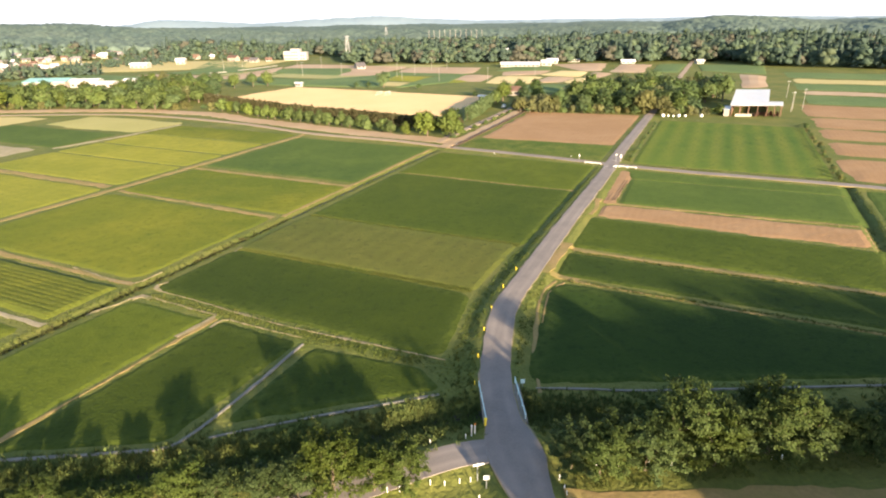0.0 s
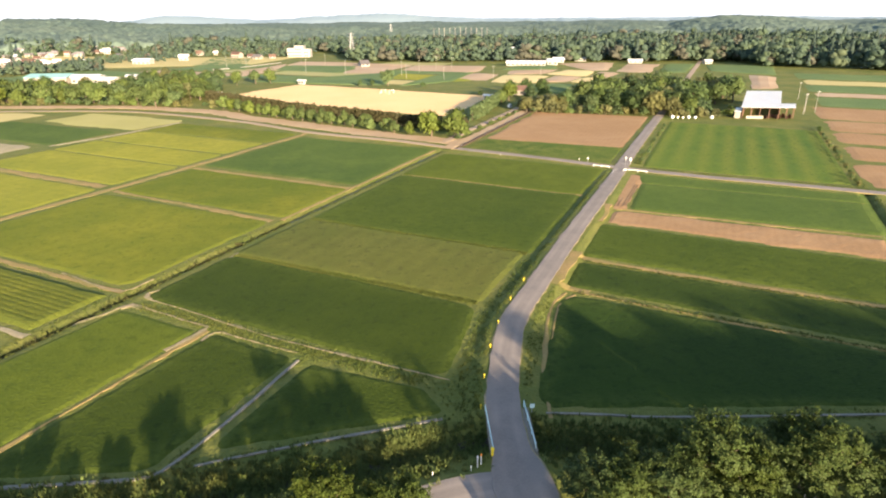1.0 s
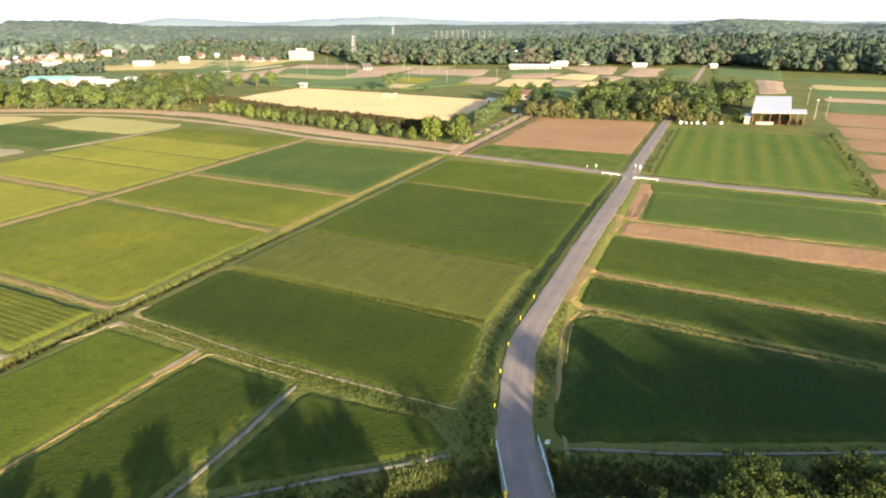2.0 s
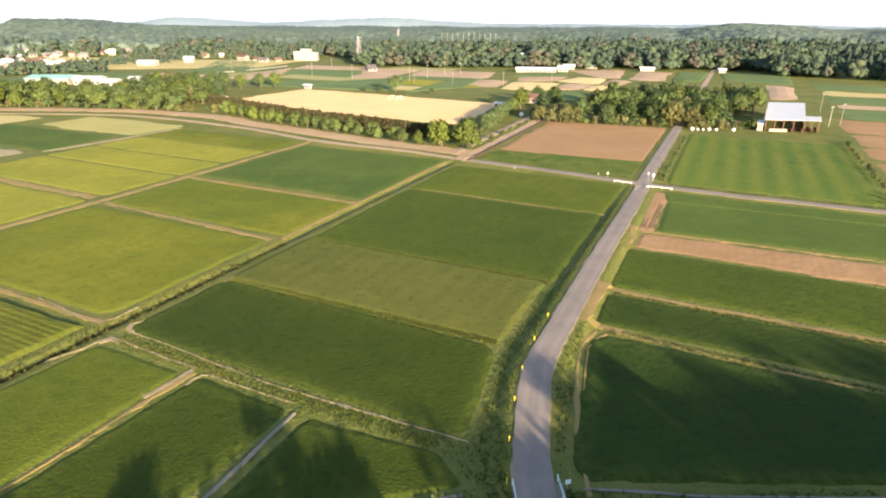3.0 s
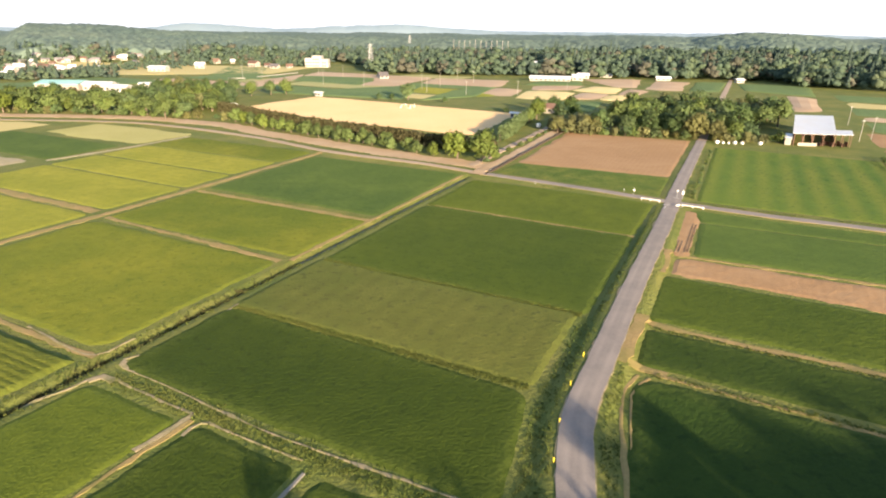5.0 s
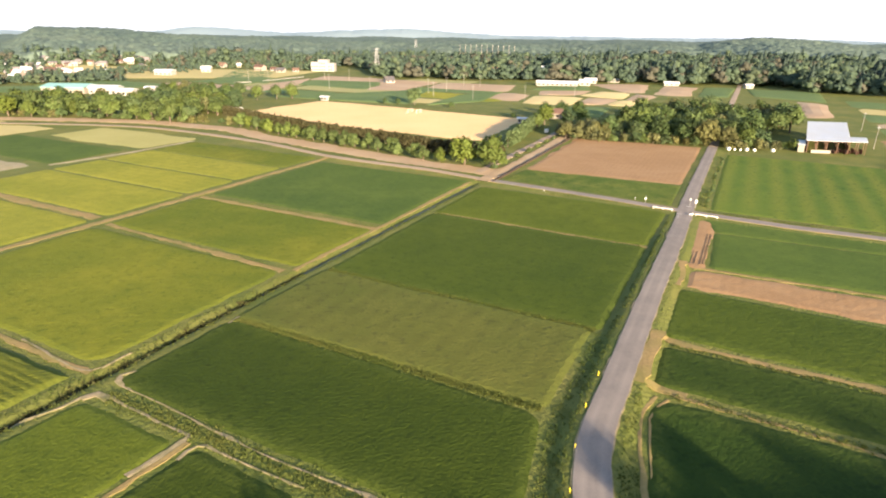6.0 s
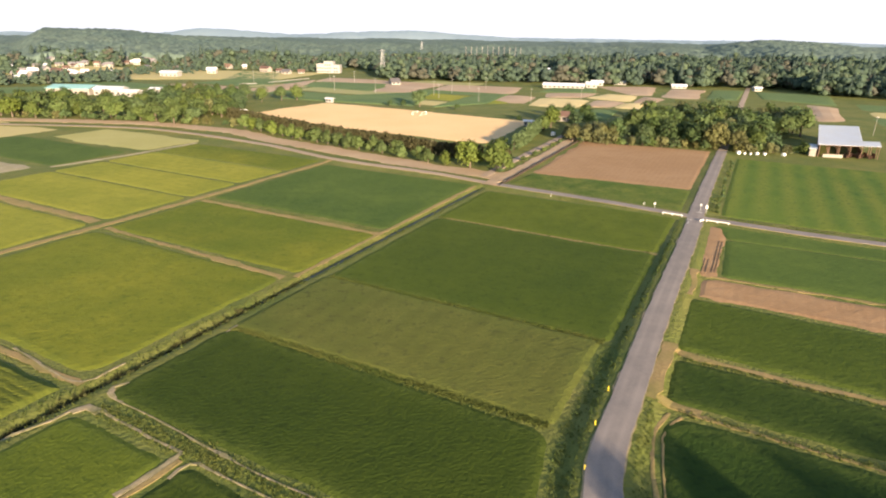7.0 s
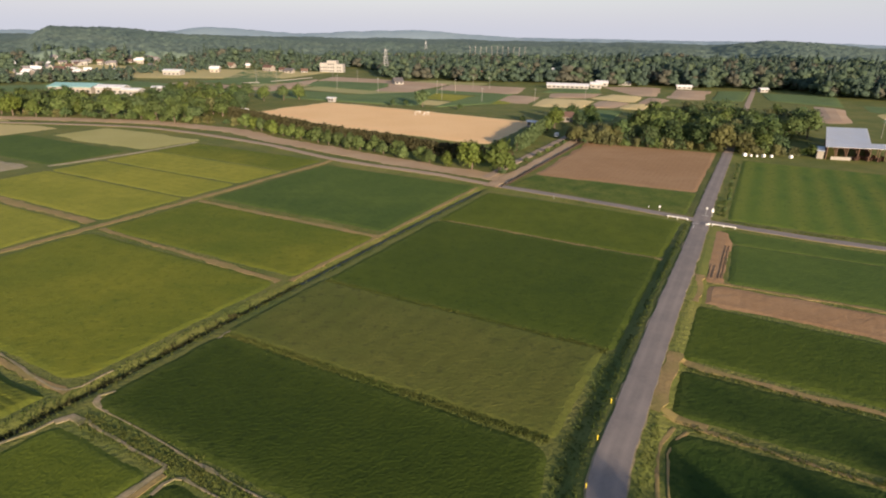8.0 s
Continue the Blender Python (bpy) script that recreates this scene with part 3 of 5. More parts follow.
track([(30.2, 88.4), (27.3, 85.8), (24.7, 80.2), (22.6, 73.6), (21.0, 67.4)], 0.14, "track", "dry wheel track beside the green field", 0.05, 0.2)

track([(26, 213), (8, 223.5), (-12, 238), (-42, 262), (-62, 277), (-84, 299), (-104, 309), (-135, 322), (-200, 330), (-300, 336)], 4.8, "dust", "bare pinkish soil strip under the tree row", 0.07, 0.8)
track([W(-88, 3.4), W(-85.5, 3.6), W(-80, 3.7), W(-75, 3.9), W(-72, 3.6)], 0.95, "track", "sandy pull-in along the road edge", 0.045, 0.4)
track([W(-86.8, 3.4), W(-87.3, 6), W(-87.8, 9.5)], 0.55, "track", "sandy track end beside the green field", 0.045, 0.4)
track([W(-52, 4.0), W(-47, 4.2), W(-42, 3.8), W(-39, 3.6)], 0.7, "track", "sandy pull-in along the road edge", 0.045, 0.4)
track([W(102, -0.2), W(180, -0.6), W(300, -0.8), W(390, -0.9), W(470, -1.4)], 1.7, "gravel", "farm road running on beyond the grove", 0.06, 0.2)


def marking(u, v, lu, lv):
    """A worn white bar of paint on the road at the crossroads."""
    bm = bmesh.new()
    x, y = W(u, v)
    add_box(bm, 0, 0, 0, lv, lu, 0.012, 0.0, -29.7)
    me = bpy.data.meshes.new("road_marking")
    bm.to_mesh(me)
    bm.free()
    me.materials.append(M["pale_paint"])
    ob = new("road_marking", me)
    ob.location = (x, y, float(ground_z(np.array([x]), np.array([y]), False)[0]) + 0.135)
    tagged(ob, "worn white paint bar on the asphalt", "road marking", "", "structure")


for u, v, lu, lv in ((-4.2, -1.0, 0.35, 1.5), (-6.2, -1.0, 0.9, 0.25), (-7.6, -1.0, 0.9, 0.25), (4.0, 0.6, 0.35, 1.5)):
    marking(u, v, lu, lv)


# ---- fields ----
def uv(u0, u1, v0, v1):
    return [W(u0, v0), W(u1, v0), W(u1, v1), W(u0, v1)]


WH = "wheat field"
field("wheat_field", uv(-31.6, -2.6, -56, -4.6), M["green_light"], "even green wheat field beside the cross road", WH, 0.15, 0.8)
field("wheat_field", uv(-75.2, -33.2, -56, -4.6), M["green"], "large dark green wheat field beside the farm road", WH, 0.15, 0.7)
field("fallow_field", uv(-98.2, -75.9, -56.5, -6), M["fallow"], "fallow field of dry yellowish grass", "fallow field", 0.2, 0.5, 0.03)
field("wheat_field", [W(-119.4, -56.4), W(-99.4, -56.4), W(-100.4, -5.8), W(-119.4, -2.4)], M["green_near"], "dark green wheat field by the road bend", WH, 0.15, 0.33, round_r=3.5)
field("wheat_field", uv(-46.5, 1.5, -117.5, -62.6), M["green_blue"], "blue-green wheat field beside the tree row", WH, 0.15, 1.0)
field("wheat_field", uv(-77, -51.6, -117.5, -62.6), M["green_warm"], "yellow-green wheat field beside the ditch", WH, 0.15, 0.9)
field("wheat_field", uv(-117.4, -81, -118, -63.4), M["green_warm"], "large mottled yellow-green wheat field", WH, 0.15, 0.7, round_r=4)
field("row_crop_field", uv(-133.5, -122, -118, -63.6), M["rowcrop"], "green crop in straight drilled rows", "crop field", 0.4, 0.4, 0.05, rowdir=(60.3, 1.15, 0.09), round_r=0.6)
field("wheat_field", uv(-170, -138, -118, -64), M["green_warm"], "yellow-green wheat field beside the ditch", WH, 0.15, 0.8)
field("wheat_field", [(-41.9, 89.8), (-66, 54), (-44, 55), (-28.9, 81.9)], M["green_light"], "wheat paddy crossed by tree shadows", WH, 0.15, 0.35)
field("wheat_field", [(-25.4, 80.6), (-43.2, 53.6), (-24.4, 53.8), (-13.6, 73)], M["green_near"], "small green paddy crossed by tree shadows", WH, 0.15, 0.33)
field("wheat_field", [(-10.2, 71.4), (-19, 55.8), (5.8, 60.4), (3.8, 64.4)], M["green_near"], "small wedge-shaped green paddy", WH, 0.15, 0.33)
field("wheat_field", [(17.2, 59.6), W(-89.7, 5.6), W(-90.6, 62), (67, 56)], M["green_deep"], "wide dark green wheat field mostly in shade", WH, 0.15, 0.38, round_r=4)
field("wheat_field", [W(-86.4, 5.6), W(-76.0, 5.0), W(-76.0, 59.5), W(-87.4, 59.5)], M["green_strip"], "narrow dark green wheat strip", WH, 0.15, 0.6)
field("wheat_field", [W(-72.0, 4.6), W(-53, 4.6), W(-53.4, 59), W(-72.6, 59)], M["green"], "green wheat strip beside bare soil", WH, 0.15, 0.7)
sheet("bare_field", [W(-51.2, 5.4), W(-42, 5.4), W(-39.5, 58.4), W(-51.8, 58.4)], M["soil"], "strip of bare raked brown soil", "bare field", 0.05, 1.5)
field("wheat_field", [W(-38.8, 9), W(-15.6, 8.4), W(-13.4, 58.8), W(-36.4, 58.8)], M["green_blue"], "green wheat field beside the cross road", WH, 0.15, 0.9)
field("wheat_field", [W(-14.6, 8.4), W(-3.4, 4.6), W(-3.4, 59), W(-12.4, 59)], M["green_blue"], "narrow green wheat strip along the cross road", WH, 0.45, 0.9)
sheet("bare_field", uv(-41, -6, 2.9, 8.2), M["soil"], "bare brown soil plot beside the road", "bare field", 0.03, 1.5)
field("wheat_field", uv(-60, -5, 64, 120), M["green_blue"], "green wheat field beyond the ditch", WH, 0.15, 1.2)
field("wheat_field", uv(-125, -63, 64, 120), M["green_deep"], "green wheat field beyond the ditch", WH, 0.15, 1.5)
# left of the lane
for u0, u1, m in ((-118, -78, "green_far"), (-73.8, -50.6, "green_far"), (-49.9, -32.6, "green_far"), (-32.0, -12.4, "green_far"), (-11.9, 7, "green_warm")):
    field("wheat_field", uv(u0, u1, -186, -123.5), M[m], "yellow-green wheat field beside a farm lane", WH, 0.15, 1.2)
field("wheat_field", uv(-46, -18, -262, -193.5), M["green_blue"], "blue-green wheat field", WH, 0.15, 1.5)
sheet("stubble_field", uv(-14, 13, -250, -190), M["dry_green"], "pale straw stubble field", "stubble field", 0.05, 3)
sheet("stubble_field", uv(-42, 0, -330, -264), M["stubble"], "pale straw stubble field", "stubble field", 0.05, 3)
field("wheat_field", uv(-118, -80, -250, -180), M["green_warm"], "yellow-green wheat field", WH, 0.15, 1.5)
sheet("bare_field", uv(-66, -50, -225, -196), M["pale"], "pale bare earth patch", "bare field", 0.04, 2)
# beyond the cross road
sheet("bare_field", [W(27, -53), W(96, -54), W(100, -3.5), W(29, -3.5)], M["soil"], "ploughed brown field", "bare field", 0.06, 2)
field("grass_field", [W(3.5, -55), W(25.5, -52), W(28, -4), W(3, -4)], M["rough_grass"], "strip of rough green grass by the road", "grass field", 0.3, 0.8, 0.06)
field("grass_field", uv(5, 89, 6, 58.5), M["striped"], "green grass field with pale mown stripes", "grass field", 0.3, 0.8, 0.06)
for u0, u1, m, nm in ((3, 35, "soil", "bare_field"), (36.8, 63, "soil", "bare_field"), (64.8, 89, "soil", "bare_field"), (90.8, 118, "soil", "bare_field"), (120, 160, "soil", "bare_field")):
    sheet(nm, uv(u0, u1, 62.8, 190), M[m], "bare brown field divided by thin grass banks", "bare field", 0.05, 4)
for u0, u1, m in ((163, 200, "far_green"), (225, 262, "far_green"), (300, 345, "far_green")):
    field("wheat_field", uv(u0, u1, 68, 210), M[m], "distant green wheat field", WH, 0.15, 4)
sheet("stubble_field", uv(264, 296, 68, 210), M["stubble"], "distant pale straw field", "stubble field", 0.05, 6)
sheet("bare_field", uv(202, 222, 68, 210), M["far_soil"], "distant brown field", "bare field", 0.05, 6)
# sports ground and the patchwork behind it
sheet("sand_ground", [W(70, -238), W(150, -234), W(142, -93), W(68, -86)], M["sand"], "wide bare sandy sports ground", "sports ground", 0.05, 4)
rf = random.Random(21)
u0 = 172.0
while u0 < 470:
    du = rf.uniform(26, 46)
    v0 = -420.0
    while v0 < 300:
        dv = rf.uniform(45, 110)
        cx, cy = W(u0 + du / 2, v0 + dv / 2)
        if cy > 395 and cy < 600 and abs(math.degrees(math.atan2(cx, cy))) < 42 and cx < 45 and math.hypot(cx, cy) < 590:
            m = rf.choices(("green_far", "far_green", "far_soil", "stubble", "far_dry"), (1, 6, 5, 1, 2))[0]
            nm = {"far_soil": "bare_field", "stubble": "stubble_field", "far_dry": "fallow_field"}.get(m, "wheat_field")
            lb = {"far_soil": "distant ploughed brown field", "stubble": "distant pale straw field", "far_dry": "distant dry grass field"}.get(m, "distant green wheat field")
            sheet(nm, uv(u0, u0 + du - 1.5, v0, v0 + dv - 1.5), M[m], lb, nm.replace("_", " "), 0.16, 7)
        v0 += dv
    u0 += du
FAR = [([(-430, 570), (-150, 605), (-125, 690), (-430, 730)], "stubble"), ([(8, 401), (32, 457), (62, 480), (42, 422)], "green_blue"), ([(43, 439), (67, 480), (82, 462), (64, 418)], "soil"),
       ([(-96, 534), (-89, 576), (-34, 559), (-42, 496)], "green_warm"), ([(-39, 491), (-26, 548), (4, 530), (-11, 485)], "soil"), ([(-48, 465), (-13, 481), (9, 506), (-2, 439)], "green_blue"),
       ([(-181, 596), (-195, 699), (-150, 679), (-128, 547)], "green_warm"), ([(-133, 495), (-100, 590), (-97, 534), (-111, 480)], "soil"), ([(-290, 511), (-259, 554), (-200, 522), (-224, 481)], "green_blue"),
       ([(-95, 440), (-50, 462), (-4, 436), (-10, 405)], "green_warm"), ([(12, 510), (26, 560), (80, 538), (64, 486)], "soil"), ([(-330, 480), (-280, 505), (-240, 490), (-300, 440)], "green_warm"),
       ([(-90, 582), (-84, 625), (20, 565), (-30, 560)], "soil"),
       ([(152, 557), (208, 560), (172, 480), (158, 482)], "soil"), ([(143, 494), (163, 480), (140, 436), (117, 459)], "straw"), ([(84, 458), (118, 447), (95, 401), (66, 406)], "straw"), ([(136, 429), (147, 426), (132, 395), (119, 403)], "straw"),
       ([(120, 446), (137, 434), (118, 404), (100, 406)], "soil"), ([(164, 474), (176, 458), (150, 424), (142, 432)], "soil"), ([(211, 543), (238, 533), (198, 459), (174, 466)], "soil"), ([(245, 534), (269, 530), (223, 452), (203, 456)], "green_blue"),
       ([(274, 521), (319, 495), (276, 422), (247, 460)], "green_blue"), ([(82, 391), (119, 392), (98, 346), (68, 355)], "green_blue"), ([(259, 429), (271, 414), (230, 348), (214, 347)], "soil"), ([(90, 500), (112, 546), (146, 540), (136, 500)], "green_blue"),
       ([(88, 462), (96, 494), (138, 496), (116, 462)], "soil")]
for q, m in FAR:
    mid = np.mean(np.array(q, float), axis=0)
    q = [tuple(mid + (1.14 if mid[0] < 60 else 1.0) * (np.array(p, float) - mid)) for p in q]
    nm = {"soil": "bare_field", "stubble": "stubble_field", "straw": "stubble_field"}.get(m, "wheat_field")
    lb = {"soil": "distant ploughed brown field", "stubble": "distant pale straw field", "straw": "distant bright yellow straw field"}.get(m, "distant green wheat field")
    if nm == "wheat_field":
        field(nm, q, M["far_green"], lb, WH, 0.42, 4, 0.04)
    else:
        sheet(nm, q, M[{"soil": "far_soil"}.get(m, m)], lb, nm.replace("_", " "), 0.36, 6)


# ---- trees ----
def crown_mesh(name, seed, mat, h0, h1, rad, lobes, clumps, leaf, per=5, flat=1.0, lobe=1.0):
    """A crown of leaf clumps on uneven lobes between the heights h0 and h1."""
    r = np.random.RandomState(seed)
    V, N = [], []
    cen = []
    for k in range(lobes):
        a = 6.283 * k / lobes * 1.618 * 2 + r.rand()
        f = r.rand() ** 0.6 * (0.62 if lobe == 1 else 0.8) if k else 0.0
        hz = h0 + (h1 - h0) * (0.2 + 0.54 * r.rand() * (1 - 0.5 * f)) if k else h0 + (h1 - h0) * 0.62
        cen.append((rad * f * math.cos(a), rad * f * math.sin(a), hz, rad * (0.34 + 0.26 * r.rand()) * lobe, (h1 - h0) * (0.22 + 0.16 * r.rand()) * flat))
    each = clumps // lobes
    for cx, cy, cz, rr, rh in cen:
        d = r.randn(each, 3)
        d /= np.linalg.norm(d, axis=1)[:, None]
        d[:, 2] = np.where(d[:, 2] < -0.45, -d[:, 2], d[:, 2])
        q = (0.62 + 0.45 * r.rand(each))[:, None] * d * (rr, rr, rh) + (cx, cy, cz)
        for _ in range(per):
            p = q + r.randn(each, 3) * leaf * 0.8
            n1 = d + r.randn(each, 3) * 0.3
            n1 /= np.linalg.norm(n1, axis=1)[:, None] + 1e-9
            t1 = np.cross(n1, r.randn(each, 3))
            t1 /= np.linalg.norm(t1, axis=1)[:, None] + 1e-9
            t2 = np.cross(n1, t1)
            s = leaf * (0.55 + 0.8 * r.rand(each))[:, None]
            V.append(np.stack([p - t1 * s, p - t2 * s * 0.55, p + t1 * s, p + t2 * s * 0.55], 1))
            N.append(np.repeat(0.75 * d + 0.25 * n1, 4, axis=0))
    v = np.concatenate(V).reshape(-1, 3)
    v[:, 2] = h0 * 0.75 + np.maximum(v[:, 2] - h0 * 0.75, 0) * (h1 - h0 * 0.75) / (v[:, 2].max() - h0 * 0.75)
    return mesh_np(name, v, np.arange(len(v)).reshape(-1, 4), mat, normals=np.concatenate(N))


def spray_mesh(name, seed, mat, h, rad, limbs, leaf):
    """An open crown: leafy twigs along limbs that rise and spread from the trunk, with gaps between them."""
    r = np.random.RandomState(seed)
    P = []
    for k in range(limbs):
        f = (k + r.rand()) / limbs
        a = 2.4 * k + r.rand() * 0.8
        z0 = h * (0.2 + 0.52 * f)
        lift = radians(8 + 40 * f + r.uniform(-10, 10))
        length = rad * (1.12 - 0.5 * f) * r.uniform(0.65, 1.15)
        end = np.array([math.cos(a) * math.cos(lift), math.sin(a) * math.cos(lift), math.sin(lift)]) * length
        twigs = 7
        for q in range(twigs):
            t = 0.3 + 0.7 * (q + r.rand()) / twigs
            base = np.array([0, 0, z0]) + end * t
            side = r.randn(3) * (1, 1, 0.45)
            side *= (0.26 + 0.34 * r.rand()) * rad * 0.5 * (1.25 - t * 0.6) / np.linalg.norm(side)
            n = int(31 + 14 * r.rand())
            u = r.rand(n, 1) ** 0.7
            P.append(base + side * u + end * 0.16 * u + r.randn(n, 3) * (0.2, 0.2, 0.13) * (1.3 - 0.6 * u))
    p = np.concatenate(P)
    p[:, 2] *= h / p[:, 2].max()
    n = len(p)
    up = r.randn(n, 3) * 0.5 + (0, 0, 0.75) + 0.5 * p * (1, 1, 0) / rad
    up /= np.linalg.norm(up, axis=1)[:, None]
    t1 = np.cross(up, r.randn(n, 3))
    t1 /= np.linalg.norm(t1, axis=1)[:, None] + 1e-9
    t2 = np.cross(up, t1)
    s = leaf * (0.6 + 0.7 * r.rand(n))[:, None]
    v = np.stack([p - t1 * s, p - t2 * s * 0.6, p + t1 * s, p + t2 * s * 0.6], 1).reshape(-1, 3)
    out = p - (0, 0, h * 0.55)
    out /= np.linalg.norm(out, axis=1)[:, None] + 1e-9
    return mesh_np(name, v, np.arange(len(v)).reshape(-1, 4), mat, normals=np.repeat(up + 0.5 * out, 4, axis=0))


def trunk_bm(seed, h, rad, r0):
    """A tapered trunk that leans and forks into limbs."""
    r = random.Random(seed)
    bm = bmesh.new()
    fork = h * 0.36
    top = Vector((r.uniform(-0.3, 0.3), r.uniform(-0.3, 0.3), fork))
    add_tube(bm, (0, 0, -0.3), top * 0.5 + Vector((0, 0, 0)), r0 * 1.25, r0, 7)
    add_tube(bm, top * 0.48, top, r0, r0 * 0.8, 7)
    for k in range(5):
        a = 6.283 * k / 5 + r.random()
        mid = top + Vector((math.cos(a) * rad * 0.3, math.sin(a) * rad * 0.3, h * 0.16))
        end = mid + Vector((math.cos(a + 0.3) * rad * 0.28, math.sin(a + 0.3) * rad * 0.28, h * (0.12 + 0.15 * r.random())))
        add_tube(bm, top * 0.97, mid, r0 * 0.55, r0 * 0.32, 5)
        add_tube(bm, mid, end, r0 * 0.32, r0 * 0.1, 5)
    return bm


def tree_kind(seed, mat, h, rad, lobes, clumps, leaf, label, low=0.25, per=5, flat=1.0, lobe=1.0):
    """A tree of one kind, built once at the origin."""
    t = thing("tree", 0, 0, 0, 0, label, "tree")
    part("trunk", trunk_bm(seed, h, rad, 0.022 * h + 0.05), M["bark"], t)
    mesh_part("crown", crown_mesh("crown", seed, M[mat], h * low, h, rad, lobes, clumps, leaf, per, flat, lobe), t)
    return t


used = set()


def plant(kind, x, y, rz, s, group, stretch=1.0):
    z = float(ground_z(np.array([x]), np.array([y]))[0])
    m = pose(x, y, z, 0, 0, rz) @ Matrix.Diagonal((s, s, s * stretch, 1))
    if kind.name not in used:
        used.add(kind.name)
        kind.matrix_basis = m
        return tagged(kind, group=group)
    base = kind.scale.copy()
    kind.scale = (1, 1, 1)
    c = copy_thing(kind, m)
    kind.scale = base
    return tagged(c, group=group)


rt = random.Random(5)
NEAR = []
for k in range(4):
    near_tree = thing("tree", 0, 0, 0, 0, "roadside cherry tree with yellow-green spring leaves", "tree")
    part("trunk", trunk_bm(20 + k, 7.2, 3.6, 0.17), M["bark"], near_tree)
    mesh_part("crown", spray_mesh("crown", 20 + k, M["leaf_near"], 7.2, 4.1, 46, 0.135), near_tree)
    NEAR.append(near_tree)
for x, y, s in ((1.2, 43.8, 0.8), (-1.6, 43.4, 0.7), (-5.6, 44.2, 1.0), (-8.6, 42.6, 0.72), (-12.2, 43.4, 0.78), (-16.6, 43.4, 0.7), (-19.4, 43.6, 0.9), (-24.0, 42.6, 0.7), (-28.6, 42.8, 0.62), (-32.6, 44.2, 0.72), (-35.2, 43.6, 0.6),
                (-39, 43, 0.8), (18.3, 44.6, 0.72), (20.8, 43.2, 0.74), (23.0, 45.0, 0.82), (25.6, 43.6, 0.8), (27.4, 45.0, 0.72), (30.2, 45.2, 1.12), (32.8, 43.6, 0.9),
                (36.2, 45.2, 1.02), (39.2, 44.6, 1.2), (42.2, 44.2, 0.95), (46.4, 44.0, 0.88), (50.2, 43.6, 0.86), (54.4, 43.4, 0.95), (59, 43, 1.0), (64, 42.5, 1.1), (70, 42, 1.1)):
    plant(rt.choice(NEAR), x, y, rt.uniform(0, 360), s * (0.78 if x < -10 else 0.9 if x < 10 else 1.0), "roadside trees along the stream", rt.uniform(0.95, 1.08))

ROW = [tree_kind(40 + k, "leaf_lime", 7.0, 3.7, 9, 330, 0.42, "young green tree in a row beside the road", 0.1, 5) for k in range(3)]
row_line = spline([(24.5, 221.5), (7.5, 230), (-11, 246), (-42, 270.5), (-60, 286), (-82, 309)], 1)
dist = np.concatenate([[0], np.cumsum(np.linalg.norm(np.diff(row_line, axis=0), axis=1))])
pos = 0.0
k = 0
while pos < dist[-1]:
    i = int(np.searchsorted(dist, pos))
    x, y = row_line[min(i, len(row_line) - 1)]
    s = 1.6 if k == 0 else 1.4 if k == 1 else rt.uniform(0.68, 0.95)
    plant(rt.choice(ROW), x + rt.uniform(-0.8, 0.8), y + rt.uniform(-0.8, 0.8), rt.uniform(0, 360), s, "row of trees before the hedge")
    pos += 9.5 if k < 2 else rt.uniform(5.0, 6.8)
    k += 1

BROAD = [tree_kind(60 + k, m, 11, 5.2, 11, 420, 0.58, lb, 0.12, 3) for k, (m, lb) in enumerate((
    ("leaf_mid", "tall green broadleaf tree"), ("leaf_dark", "dark green broadleaf tree"), ("leaf_olive", "tree with olive brown new leaves"), ("leaf_mid", "wide green broadleaf tree"),
    ("leaf_lime", "bright green broadleaf tree")))]


BUSH = [tree_kind(90 + k, m, 4, 2.4, 6, 110, 0.42, lb, 0.0, 4) for k, (m, lb) in enumerate((("leaf_mid", "low green bush at the field edge"), ("leaf_olive", "low olive brown bush at the field edge"),
                                                                                          ("leaf_dark", "low dark green bush at the field edge")))]
for b in BUSH:
    tagged(b, category="bush")
    b.name = "bush"


def inside(x, y, poly):
    c = False
    for (ax, ay), (bx, by) in zip(poly, poly[1:] + poly[:1]):
        if (ay > y) != (by > y) and x < (bx - ax) * (y - ay) / (by - ay) + ax:
            c = not c
    return c


def grove(poly, n, kinds, s0, s1, group, gap=4.5, seed=1):
    r = random.Random(seed)
    xs, ys = [p[0] for p in poly], [p[1] for p in poly]
    got = []
    for _ in range(n * 40):
        x, y = r.uniform(min(xs), max(xs)), r.uniform(min(ys), max(ys))
        if inside(x, y, poly) and all((x - a) ** 2 + (y - b) ** 2 > gap * gap for a, b in got):
            got.append((x, y))
            plant(r.choices(BROAD, kinds)[0], x, y, r.uniform(0, 360), r.uniform(s0, s1), group, r.uniform(0.78, 1.02))
            if len(got) >= n:
                break


# trees out of view, added to shade the junction, lane and near fields
for x, y, k in ((20.5, 23, 3), (44, 11, 0), (49, 9.5, 3), (54, 12, 0), (58, 9.5, 1), (62, 11, 3), (68, 9, 0), (73, 12, 1), (79, 10, 0), (85, 12, 3), (91, 9, 1), (98, 12, 1)):
    plant(BROAD[k], x, y, rt.uniform(0, 360), (1.0 if x < 60 else rt.uniform(1.4, 1.55)), "tall trees behind the near road")
grove([(78, 283), (118, 263), (121, 262), (139, 259), (147, 280), (176, 297), (184, 322), (150, 340), (118, 335), (100, 300)], 85, (5, 4, 1.6, 4, 1.2), 0.75, 1.3, "grove beside the barn", 5.0, 2)
grove([(56, 280), (66, 274), (82, 279), (84, 292), (64, 296)], 14, (1, 0, 6, 0, 0), 0.55, 0.75, "bushy olive trees at the grove's edge", 4.0, 3)
